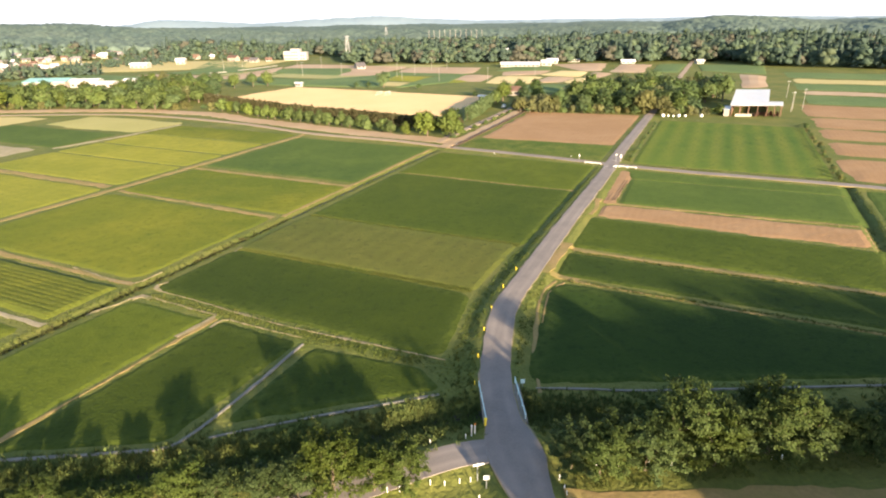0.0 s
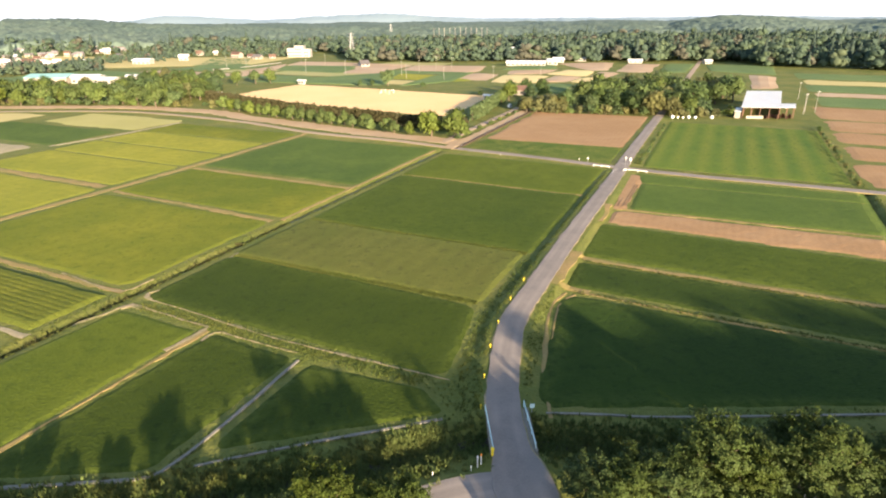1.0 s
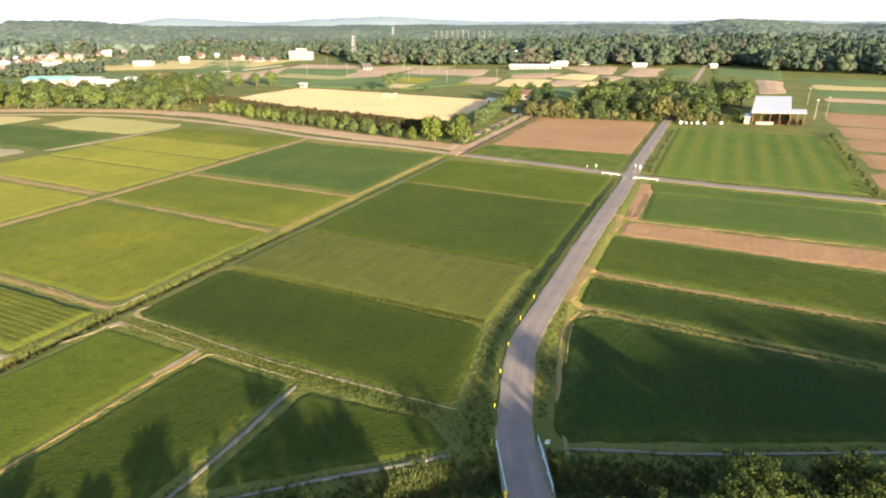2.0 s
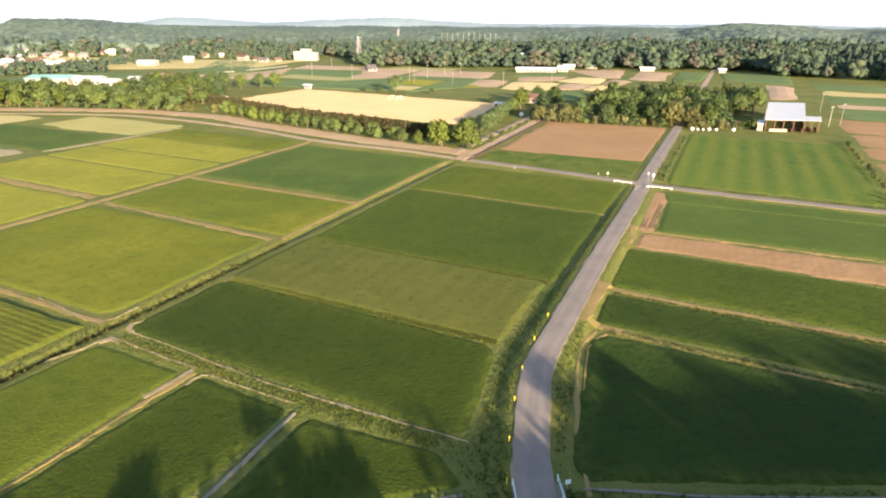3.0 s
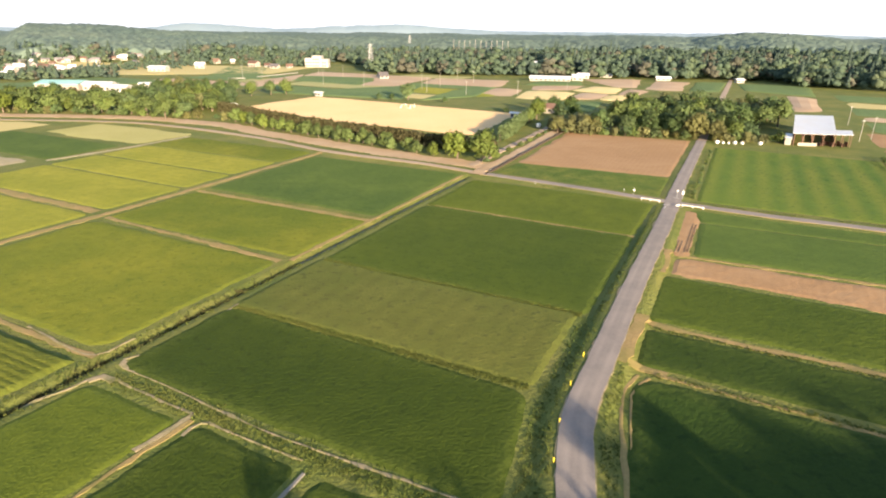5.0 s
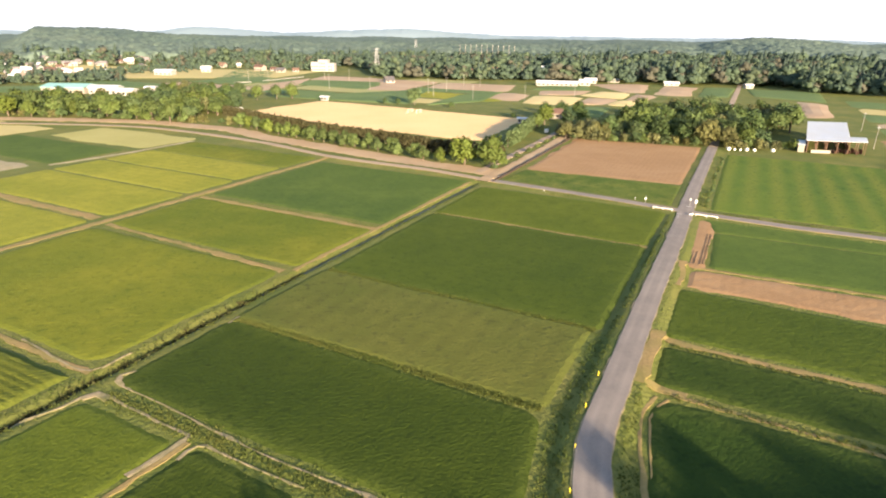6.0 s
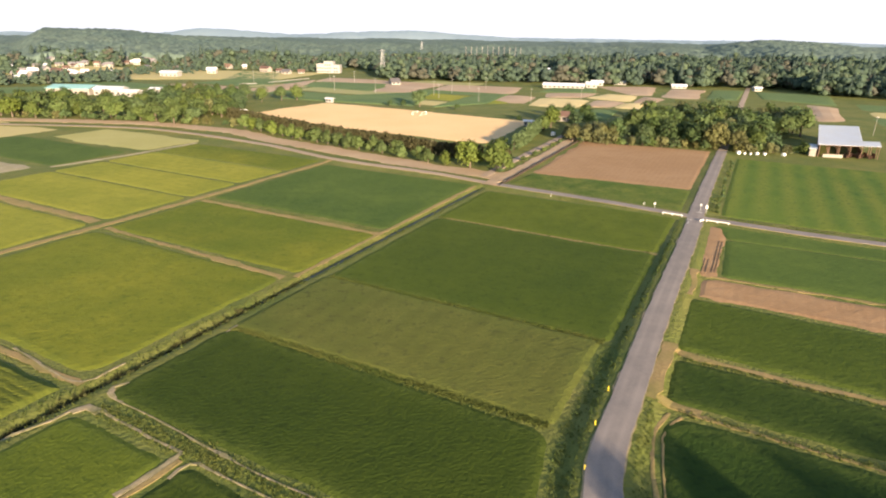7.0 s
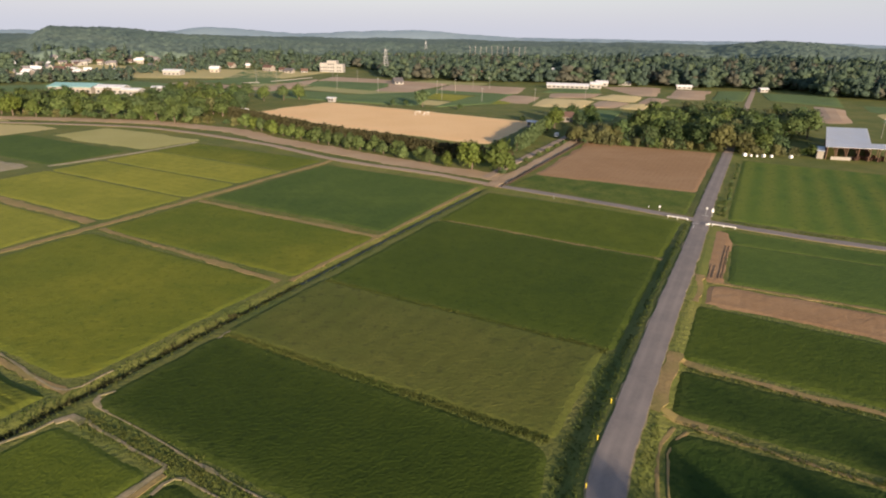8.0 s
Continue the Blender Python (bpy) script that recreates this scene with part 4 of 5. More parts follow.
grove([(-215, 338), (-170, 334), (-128, 330), (-116, 314), (-108, 320), (-122, 342), (-160, 350), (-220, 360)], 30, (5, 0.6, 0.4, 4, 4), 0.85, 1.2, "trees along the far road", 8.0, 4)
grove([(-215, 362), (-135, 350), (-110, 330), (-98, 350), (-135, 385), (-220, 400)], 42, (4, 3, 1.2, 4, 1.2), 0.7, 1.1, "trees along the far road", 8.0, 14)
grove([(-112, 345), (-98, 352), (-104, 375), (-112, 410), (-150, 400)], 26, (4, 3, 1, 3, 3), 0.85, 1.2, "trees beside the sports ground", 6.5, 6)
grove([(-180, 440), (-120, 425), (-118, 460), (-175, 480)], 22, (2, 4, 4, 2, 0.4), 0.6, 0.9, "olive trees behind the sports ground", 7.0, 8)
grove([(-330, 350), (-215, 340), (-220, 380), (-330, 385)], 40, (5, 3, 0.6, 4, 3), 0.8, 1.15, "trees along the far road", 7.5, 5)
for x, y, s, k in ((74, 321, 0.75, 1), (83, 328, 0.75, 1), (66.5, 333, 0.7, 1), (-102, 417, 0.9, 3), (-91, 423, 0.9, 3), (-82, 427, 1.0, 4), (-2, 398, 1.0, 3), (62, 318, 1.0, 4), (56, 306, 0.7, 4), (68, 345, 0.8, 1), (78, 350, 0.8, 1), (88, 352, 0.8, 1), (50, 340, 0.3, 1),
                   (20, 385, 0.35, 1), (-20, 400, 0.4, 1), (-12, 400, 0.4, 1)):
    plant(BROAD[k], x, y, rt.uniform(0, 360), s, "scattered trees round the sports ground")


def hedge(name, line, height, half, mat, label, density=9):
    """A clipped hedge: a dense belt of leaf clumps along a line."""
    r = np.random.RandomState(9)
    pts = spline(line, 1)
    seg = np.linalg.norm(np.diff(pts, axis=0), axis=1).sum()
    n = int(seg * density * height)
    idx = r.rand(n) * (len(pts) - 1)
    i = idx.astype(int)
    f = (idx - i)[:, None]
    p = pts[i] * (1 - f) + pts[i + 1] * f
    tan = pts[i + 1] - pts[i]
    tan /= np.linalg.norm(tan, axis=1)[:, None]
    nor = np.stack([tan[:, 1], -tan[:, 0]], 1)
    top = height * (0.88 + 0.22 * vnoise(p[:, 0] * 0.45, p[:, 1] * 0.45, 21))
    hh = r.rand(n) ** 0.7
    off = (r.rand(n) * 2 - 1)
    off = np.sign(off) * np.abs(off) ** 0.4 * half * (1 - 0.35 * hh)
    q = np.column_stack([p + nor * off[:, None], hh * top])
    V = []
    for _ in range(3):
        c = q + r.randn(n, 3) * 0.25
        n1 = r.randn(n, 3)
        n1 /= np.linalg.norm(n1, axis=1)[:, None]
        t1 = np.cross(n1, r.randn(n, 3))
        t1 /= np.linalg.norm(t1, axis=1)[:, None]
        t2 = np.cross(n1, t1)
        s = (0.35 + 0.35 * r.rand(n))[:, None]
        V.append(np.stack([c - t1 * s, c - t2 * s * 0.7, c + t1 * s, c + t2 * s * 0.7], 1))
    v = np.concatenate(V).reshape(-1, 3)
    v[:, 2] = np.maximum(v[:, 2], -0.05)
    t = thing(name, 0, 0, 0, 0, label, "hedge")
    mesh_part("foliage", mesh_np("foliage", v, np.arange(len(v)).reshape(-1, 4), mat), t)
    bm = bmesh.new()
    for a in pts[::4]:
        add_tube(bm, (a[0], a[1], -0.2), (a[0], a[1], height * 0.7), 0.12, 0.05, 5)
    part("stems", bm, M["bark"], t)
    return t


r2 = random.Random(14)
for x0, y0, x1, y1, n in ((66, 277, 118, 261.5, 16), (122, 258, 150, 254.5, 9), (-210, 343, -86, 314, 20)):
    for k in range(n):
        f = (k + r2.random() * 0.8) / n
        plant(r2.choice(BUSH), x0 + (x1 - x0) * f, y0 + (y1 - y0) * f + r2.uniform(-1, 1), r2.uniform(0, 360), r2.uniform(0.7, 1.3), "undergrowth at the grove's edge")
for k in range(26):
    x, y = W(6 + 3.6 * k + r2.uniform(-1, 1), 60.0 + r2.uniform(-0.8, 0.8))
    plant(r2.choice(BUSH), x, y, r2.uniform(0, 360), r2.uniform(0.2, 0.42), "scrub between the fields")
for k in range(21):
    x, y = W(7 + 3.6 * k + r2.uniform(-1, 1), 4.4 + r2.uniform(-0.4, 0.4))
    plant(BUSH[(0, 2)[k % 2]], x, y, r2.uniform(0, 360), r2.uniform(0.2, 0.32), "weedy bushes along the road edge")
for k in range(7):
    x, y = W(22 + 11 * k + r2.uniform(-1, 1), -62.0 + r2.uniform(-0.3, 0.3))
    plant(BUSH[0], x, y, r2.uniform(0, 360), r2.uniform(0.42, 0.55), "rounded bushes along the sandy track")
hedge("hedge", [(30, 236), (12, 243), (-5, 257), (-36, 281), (-55, 297), (-84, 326), (-100, 343)], 5.0, 1.3, M["leaf_hedge"], "tall dark brown-green hedge along the sports ground")
hedge("hedge", [(35, 258), (42, 274), (50, 296), (58, 314)], 5.4, 1.2, M["leaf_mid"], "green hedge beside the sandy track")


# ---- far woods and hills ----
def far_trees(name, pts, hgt, mat, label, seed, conifer=0.16):
    """Distant trees joined into one belt: each has uneven lobes and loose clumps; some are pointed conifers."""
    r = np.random.RandomState(seed)
    bm = bmesh.new()
    bmesh.ops.create_icosphere(bm, subdivisions=1, radius=1)
    bm.verts.ensure_lookup_table()
    bv = np.array([v.co[:] for v in bm.verts])
    bf = np.array([[v.index for v in f.verts] for f in bm.faces])
    bm.free()
    n, h = len(pts), np.asarray(hgt)
    foot = np.column_stack([pts, ground_z(pts[:, 0], pts[:, 1])])
    spire = r.rand(n) < conifer
    h = h * np.where(spire, 1.25, 1.0)
    # tone of a whole tree: 0 dark, 0.5 green, 0.8 pale green, 1 brownish; neighbours resemble one another
    tone = np.clip(0.62 * vnoise(pts[:, 0] * 0.02, pts[:, 1] * 0.02, 71) + 0.62 * r.rand(n) - 0.12, 0, 0.86)
    tone = np.where(spire, 0.12 * r.rand(n), np.where(r.rand(n) < 0.12, 1.0, tone))
    wide = 0.21 + 0.13 * r.rand(n)
    V, Fc, T, N, base = [], [], [], [], 0
    for k in range(4):
        a = 1.7 * k + r.rand(n) * 1.5
        o = np.where(spire, 0.01, (0.06, 0.2, 0.2, 0.17)[k] + 0.06 * r.rand(n)) * h
        up = np.where(spire, (0.3, 0.5, 0.7, 0.87)[k], (0.68, 0.46, 0.32, 0.2)[k] + 0.12 * r.rand(n))
        c = foot + np.column_stack([o * np.cos(a), o * np.sin(a), h * up])
        lat = h * np.where(spire, (0.19, 0.15, 0.10, 0.05)[k], wide * (0.8 + 0.5 * r.rand(n)))
        size = np.column_stack([lat, lat, h * np.where(spire, 0.2, 0.17 + 0.07 * r.rand(n))])
        core = c[:, None] + bv[None] * 0.9 * size[:, None] * (0.8 + 0.4 * r.rand(n, 12, 1))
        V.append(core.reshape(-1, 3))
        T.append(np.repeat(tone, 12))
        N.append(np.tile(bv, (n, 1)))
        Fc.append((bf[None] + base + 12 * np.arange(n)[:, None, None]).reshape(-1, 3))
        base += 12 * n
        m = 10
        d = r.randn(n, m, 3)
        d /= np.linalg.norm(d, axis=2)[..., None]
        d[..., 2] = np.where(d[..., 2] < -0.3, -d[..., 2], d[..., 2])
        q = c[:, None] + d * size[:, None] * (0.88 + 0.26 * r.rand(n, m, 1))
        nn = d + 0.25 * r.randn(n, m, 3)
        t1 = np.cross(nn, r.randn(n, m, 3))
        t1 /= np.linalg.norm(t1, axis=2)[..., None]
        t2 = np.cross(nn, t1)
        t2 /= np.linalg.norm(t2, axis=2)[..., None]
        s = (lat[:, None] * (0.24 + 0.2 * r.rand(n, m)))[..., None]
        quad = np.stack([q - t1 * s, q - t2 * s * 0.8, q + t1 * s, q + t2 * s * 0.8], 2).reshape(-1, 3)
        T.append(np.repeat(tone, m * 4))
        N.append(np.repeat((0.75 * d + 0.25 * nn).reshape(-1, 3), 4, axis=0))
        f = base + np.arange(len(quad)).reshape(-1, 4)
        V.append(quad)
        Fc.append(np.concatenate([f[:, :3], f[:, (0, 2, 3)]]))
        base += len(quad)
    me = mesh_np(name, np.concatenate(V), np.concatenate(Fc), mat, normals=np.concatenate(N))
    at = me.attributes.new("tone", "FLOAT", "POINT")
    at.data.foreach_set("value", np.concatenate(T).astype(np.float32))
    return tagged(new(name, me), label, "woods", "", "stuff")


def mixed_foliage(name):
    """Leaves of mixed woods: each tree has its own tone, from dark evergreen to pale and brownish new leaf; bluish haze
    is mixed into every tone.
    """
    m, n, l, p = material(name)
    at = n.new("ShaderNodeAttribute")
    at.attribute_name = "tone"
    ramp = n.new("ShaderNodeValToRGB")
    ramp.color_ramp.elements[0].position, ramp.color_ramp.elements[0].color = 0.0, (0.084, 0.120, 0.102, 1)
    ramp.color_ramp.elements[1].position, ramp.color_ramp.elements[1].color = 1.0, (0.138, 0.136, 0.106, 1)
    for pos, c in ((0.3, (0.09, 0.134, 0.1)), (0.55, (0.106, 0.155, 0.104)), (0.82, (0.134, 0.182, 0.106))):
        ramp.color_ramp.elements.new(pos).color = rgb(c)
    l.new(at.outputs["Fac"], ramp.inputs[0])
    tc = n.new("ShaderNodeTexCoord").outputs["Object"]
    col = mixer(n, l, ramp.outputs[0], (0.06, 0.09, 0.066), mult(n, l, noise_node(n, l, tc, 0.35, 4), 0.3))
    l.new(col, p.inputs["Base Color"])
    p.inputs["Roughness"].default_value, p.inputs["Specular IOR Level"].default_value = 0.9, 0.1
    tr = n.new("ShaderNodeBsdfTranslucent")
    l.new(col, tr.inputs["Color"])
    mx = n.new("ShaderNodeMixShader")
    mx.inputs[0].default_value = 0.5
    l.new(p.outputs[0], mx.inputs[1])
    l.new(tr.outputs[0], mx.inputs[2])
    l.new(mx.outputs[0], n["Material Output"].inputs["Surface"])
    return m


M["far_leaf"] = mixed_foliage("hazed_mixed_foliage")
# canopy green made bluer to carry the haze over the hills
M["canopy"] = surface("hazed_wood_canopy", (0.112, 0.16, 0.13), (0.062, 0.095, 0.084), (0.13, 0.165, 0.125), 0.10, 0.008, 0.5, fine_amount=0.9, bump=0.2)
# pale blue of distance haze is put into the ridge colour
M["far_hill"] = surface("hazed_hill_canopy", (0.26, 0.34, 0.38), (0.23, 0.30, 0.35), (0.28, 0.35, 0.37), 0.02, 0.004, 0.6, bump=0.2)


rh = random.Random(8)
# x, y, width of the houses of the village and of the scattered farms
HOUSES = [(-332, 548, 11), (-355, 601, 12), (-420, 694, 15), (-332, 616, 10), (-390, 685, 8.5), (-359, 647, 12), (-371, 714, 9), (-458, 784, 10), (-445, 786, 11), (-429, 778, 11), (-410, 778, 11), (-405, 809, 10), (-387, 798, 9),
          (-376, 822, 13), (-346, 809, 9), (-332, 803, 10), (-276, 724, 12), (-214, 664, 13), (-240, 745, 11), (-222, 742, 12), (-206, 748, 10), (-167, 693, 15), (-140, 669, 12), (-127, 679, 9), (-68, 800, 15), (-24, 556, 11),
          (41, 699, 20), (85, 702, 14), (109, 628, 11), (145, 716, 14), (346, 753, 8), (-152, 690, 8), (-345, 575, 11), (-310, 590, 9), (-378, 640, 11), (58, 690, 9), (200, 640, 8)]
HOUSES += [(d * math.sin(radians(b)), d * math.cos(radians(b)), rh.uniform(7, 11)) for d, b in [(1 / rh.uniform(1 / 980, 1 / 690), rh.uniform(-33.5, -22.5)) for _ in range(60)]]


def wood_edge(a):
    """Distance at which the woods begin, by bearing in degrees."""
    return np.interp(a, (-60, -30, -24, -18, -12, -8, -4, 0, 4, 8, 12, 18, 24, 30, 32, 60), (760, 740, 800, 760, 740, 600, 580, 565, 590, 600, 600, 600, 605, 630, 580, 575))


def build_woods():
    r = np.random.RandomState(12)
    got, hh = [], []
    for _ in range(60000):
        a, d = r.uniform(-46, 46), math.sqrt(r.uniform(430 ** 2, 960 ** 2))
        e = float(wood_edge(a))
        if d < e:
            continue
        x, y = d * math.sin(radians(a)), d * math.cos(radians(a))
        dens = 0.16 if d < e + 60 else 0.1
        if vnoise(np.array([x * 0.012]), np.array([y * 0.012]), 31)[0] < (0.32 if d > e + 40 else 0.24):
            continue
        if (a < -9 and d < 860 and vnoise(np.array([x * 0.02]), np.array([y * 0.02]), 32)[0] < 0.55) or (a < -22 and d < 930 and r.rand() < 0.4):
            continue
        if r.rand() < dens and min(math.hypot(x - q[0], y - q[1]) for q in HOUSES) > 9:
            got.append((x, y))
            tall = 1.2 if a > 12 else 1.0
            hh.append(r.uniform(4, 7) if -10 < a < -5.5 and d < 720 else tall * (r.uniform(8, 14.5) + 3 * (r.rand() < 0.15)))
    for _ in range(1500):
        # trees and shrubs between the houses of the village
        a, d = r.uniform(-34, -9), 1 / r.uniform(1 / 930, 1 / 600)
        x, y = d * math.sin(radians(a)), d * math.cos(radians(a))
        if (a > -24 and d < 690) or min(math.hypot(x - q[0], y - q[1]) for q in HOUSES) < 11 or vnoise(np.array([x * 0.015]), np.array([y * 0.015]), 33)[0] < 0.36:
            continue
        got.append((x, y))
        hh.append(r.uniform(3.5, 8))
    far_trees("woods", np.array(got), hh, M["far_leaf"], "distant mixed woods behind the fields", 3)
    # closed canopy that climbs the hills
    az = np.radians(np.arange(-48, 48, 0.2))
    rad = np.concatenate([np.arange(900, 1500, 5.0), np.arange(1500, 1800, 12.0), np.arange(1800, 3000, 40.0)])
    A, R = np.meshgrid(az, rad, indexing="ij")
    R = R + 3 * (hash2(A * 999, R, 3) - 0.5)
    X, Y = R * np.sin(A), R * np.cos(A)
    H = np.zeros(X.shape)
    cell = 8.5
    ci, cj = np.floor(X / cell), np.floor(Y / cell)
    for di in (-1, 0, 1):
        for dj in (-1, 0, 1):
            gx, gy = ci + di, cj + dj
            px, py = (gx + 0.15 + 0.7 * hash2(gx, gy, 1)) * cell, (gy + 0.15 + 0.7 * hash2(gx, gy, 2)) * cell
            ht = 3 + 6 * hash2(gx, gy, 3)
            H = np.maximum(H, 2 + ht * np.clip(1 - ((X - px) ** 2 + (Y - py) ** 2) / (cell * 1.1) ** 2, 0, 1))
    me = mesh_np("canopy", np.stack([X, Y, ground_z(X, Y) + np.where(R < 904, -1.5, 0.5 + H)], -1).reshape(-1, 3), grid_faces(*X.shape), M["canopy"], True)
    tagged(new("wooded_hills", me), "wooded hills closing the plain", "woods", "", "stuff")
    # far ridges, toned for haze
    for k, d in enumerate((3000, 3900)):
        az = np.radians(np.linspace(-62, 62, 620))
        deg = np.degrees(az)
        if k:
            crest = 13 + 16 * (vnoise(deg * 0.10 + 9, deg * 0, 42) - 0.5)
        else:
            crest = np.interp(deg, (-62, -32, -24, -21, -19, -16.4, -14, -11.6, -8, -5.4, -2, -0.6, 1.5, 4.3, 9, 16, 62), (4, 0, 12, 32, 48, 44, 34, 22, 32, 42, 48, 50, 46, 32, 18, 12, 6))
        crest = crest + 5 * (vnoise(deg * 0.9, deg * 0, 43 + k) - 0.5) + 3 * (vnoise(deg * 4, deg * 0, 45 + k) - 0.5)
        rows_ = []
        for f, hf in ((0, 0.0), (120, 0.45), (260, 0.8), (420, 1.0), (700, 0.9)):
            rr = d + f
            rows_.append(np.column_stack([rr * np.sin(az), rr * np.cos(az), crest * hf - 2]))
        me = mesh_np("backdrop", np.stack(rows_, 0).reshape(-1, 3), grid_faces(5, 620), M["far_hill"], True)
        tagged(new("backdrop", me), "far wooded ridge in haze-toned blue-green", "hills", "", "structure")


build_woods()


# ---- bridge, posts and signs by the near junction ----
def bridge():
    t = thing("bridge", 13.2, 55.4, 0, -4, "low concrete bridge deck carrying the farm road over the stream", "bridge")
    bm = bmesh.new()
    add_box(bm, 0, 0, 0.15, 5.0, 7.6, 0.42, 0.04)
    part("deck", bm, M["concrete"], t)
    for sx in (-2.35, 2.35):
        bm = bmesh.new()
        add_box(bm, sx, 0, 0.57, 0.28, 7.4, 0.16, 0.03)
        part("kerb", bm, M["concrete"], t)
    for sy in (-3.4, 3.4):
        bm = bmesh.new()
        add_box(bm, 0, sy, -1.7, 5.0, 0.5, 1.85, 0.04)
        part("abutment", bm, M["concrete"], t)


bridge()


def guard_rail(a, b, z, height, mat, label, rails=(0.95, 0.55), posts=4, r=0.036, group=""):
    """A pipe rail from a to b: posts with caps, and horizontal pipes."""
    a, b = Vector((*a, 0)), Vector((*b, 0))
    d = b - a
    t = thing("guard_rail", a.x, a.y, z, math.degrees(math.atan2(d.y, d.x)), label, "guard rail", group)
    for k in range(posts):
        x = d.length * k / (posts - 1)
        bm = bmesh.new()
        add_tube(bm, (x, 0, -0.3), (x, 0, height), r * 1.5, r * 1.5, 8)
        post = part("post", bm, mat, t)
        bm = bmesh.new()
        add_tube(bm, (x, 0, height), (x, 0, height + 0.05), r * 2.0, r * 1.2, 8)
        part("cap", bm, mat, post)
    for f in rails:
        bm = bmesh.new()
        add_tube(bm, (0, 0, height * f), (d.length, 0, height * f), r, r, 8)
        part("rail", bm, mat, t)
    return t


guard_rail((10.95, 58.9), (10.75, 52.0), 0.6, 0.8, M["aqua"], "pale aqua pipe guard rail on the bridge", group="bridge guard rails")
guard_rail((15.5, 59.3), (15.25, 52.1), 0.6, 0.8, M["aqua"], "pale aqua pipe guard rail on the bridge", group="bridge guard rails")


def marker_post(x, y, height, mat, cap, label, group, name="marker_post", r=0.06):
    z = float(ground_z(np.array([x]), np.array([y]), False)[0])
    t = thing(name, x, y, z, 0, label, "marker post", group)
    bm = bmesh.new()
    add_tube(bm, (0, 0, -0.2), (0, 0, height), r, r * 0.85, 8)
    part("post", bm, M[mat], t)
    bm = bmesh.new()
    add_tube(bm, (0, 0, height - 0.02), (0, 0, height + 0.16), r * 1.5, r * 1.3, 8)
    add_tube(bm, (0, 0, height + 0.16), (0, 0, height + 0.22), r * 1.3, r * 0.4, 8)
    part("reflector", bm, M[cap], t, cap + " reflector head")
    return t


for x, y in ((10.5, 59.4), (11.8, 65.5), (13.7, 72.6), (15.9, 79.1), (19.1, 86.5), (22.7, 93.4)):
    marker_post(x, y, 0.42, "yellow", "yellow", "yellow roadside marker post on the bank", "yellow marker posts", r=0.055)
for x, y in ((-0.3, 43.0), (0.9, 43.0), (3.9, 43.6), (5.3, 43.5), (6.8, 43.7), (7.9, 43.8), (8.4, 41.4), (4.3, 49.7), (0.8, 48.9), (8.2, 50.0), (16.6, 42.9), (16.7, 41.5), (16.7, 40.7), (20.8, 44.3), (22.1, 44.2),
             (23.2, 44.4), (25.1, 44.0), (26.2, 44.1), (28.4, 43.7), (29.8, 43.9), (32.5, 43.9), (33.8, 43.6), (39.1, 43.7), (40.2, 43.7), (35.3, 189.2), (58.8, 180.9), (24.6, 206.3)):
    marker_post(x, y, 0.45, "white", "white", "short white marker post in the grass", "white marker posts", r=0.045)
marker_post(8.9, 50.4, 1.4, "white", "white", "taller white post beside the bridge", "bridge posts", r=0.07)
marker_post(9.3, 50.7, 1.2, "white", "orange", "white post with an orange head beside the bridge", "bridge posts", r=0.07)
marker_post(10.6, 51.6, 0.8, "yellow", "yellow", "yellow bollard at the bridge end", "bridge posts", r=0.14)


def sign(x, y, height, panels, rz, label):
    z = float(ground_z(np.array([x]), np.array([y]), False)[0])
    t = thing("road_sign", x, y, z, rz, label, "sign")
    bm = bmesh.new()
    add_tube(bm, (0, 0, -0.3), (0, 0, height), 0.05, 0.05, 8)
    part("post", bm, M["steel"], t)
    for px, pz, w, h, mat in panels:
        bm = bmesh.new()
        add_box(bm, px, -0.07, pz, w, 0.05, h, 0.012)
        part("panel", bm, M[mat], t)
    return t


sign(8.6, 43.9, 2.3, ((0.1, 1.95, 1.15, 0.22, "white"),), 8, "white direction sign on a grey post by the junction")
sign(9.3, 42.7, 1.7, ((0, 1.2, 0.6, 0.5, "white"),), 0, "small square white sign on a post")
sign(16.2, 58.2, 1.2, ((0, 0.75, 0.55, 0.55, "aqua"),), 5, "small pale aqua sign beside the bridge rail")
sign(72.0, 172.8, 2.6, ((0.0, 1.2, 0.5, 0.9, "white"),), -25, "white notice board beside the crossroads")
sign(60.4, 177.6, 1.9, ((0.0, 1.0, 0.5, 0.4, "white"),), -30, "small white sign by the crossroads")
sign(70.9, 173.8, 2.2, ((0, 1.7, 0.5, 0.5, "steel"),), -10, "grey road mirror on a post by the crossroads")


def parapet(a, b, label):
    """A low white parapet rail on stubby posts."""
    a, b = Vector((*a, 0)), Vector((*b, 0))
    d = b - a
    t = thing("parapet", a.x, a.y, 0.2, math.degrees(math.atan2(d.y, d.x)), label, "parapet", "white parapets at the crossroads")
    bm = bmesh.new()
    add_box(bm, d.length / 2, 0, 0.42, d.length, 0.16, 0.16, 0.03)
    part("beam", bm, M["white"], t)
    for k in range(3):
        bm = bmesh.new()
        add_box(bm, 0.2 + (d.length - 0.4) * k / 2, 0, -0.3, 0.16, 0.14, 0.76, 0.02)
        part("post", bm, M["white"], t)


parapet((60.4, 172.3), (64.6, 169.6), "low white parapet at the crossroads culvert")
parapet((68.6, 165.6), (73.2, 162.9), "low white parapet at the crossroads culvert")
parapet((67.0, 165.4), (68.3, 165.9), "short white parapet at the crossroads corner")


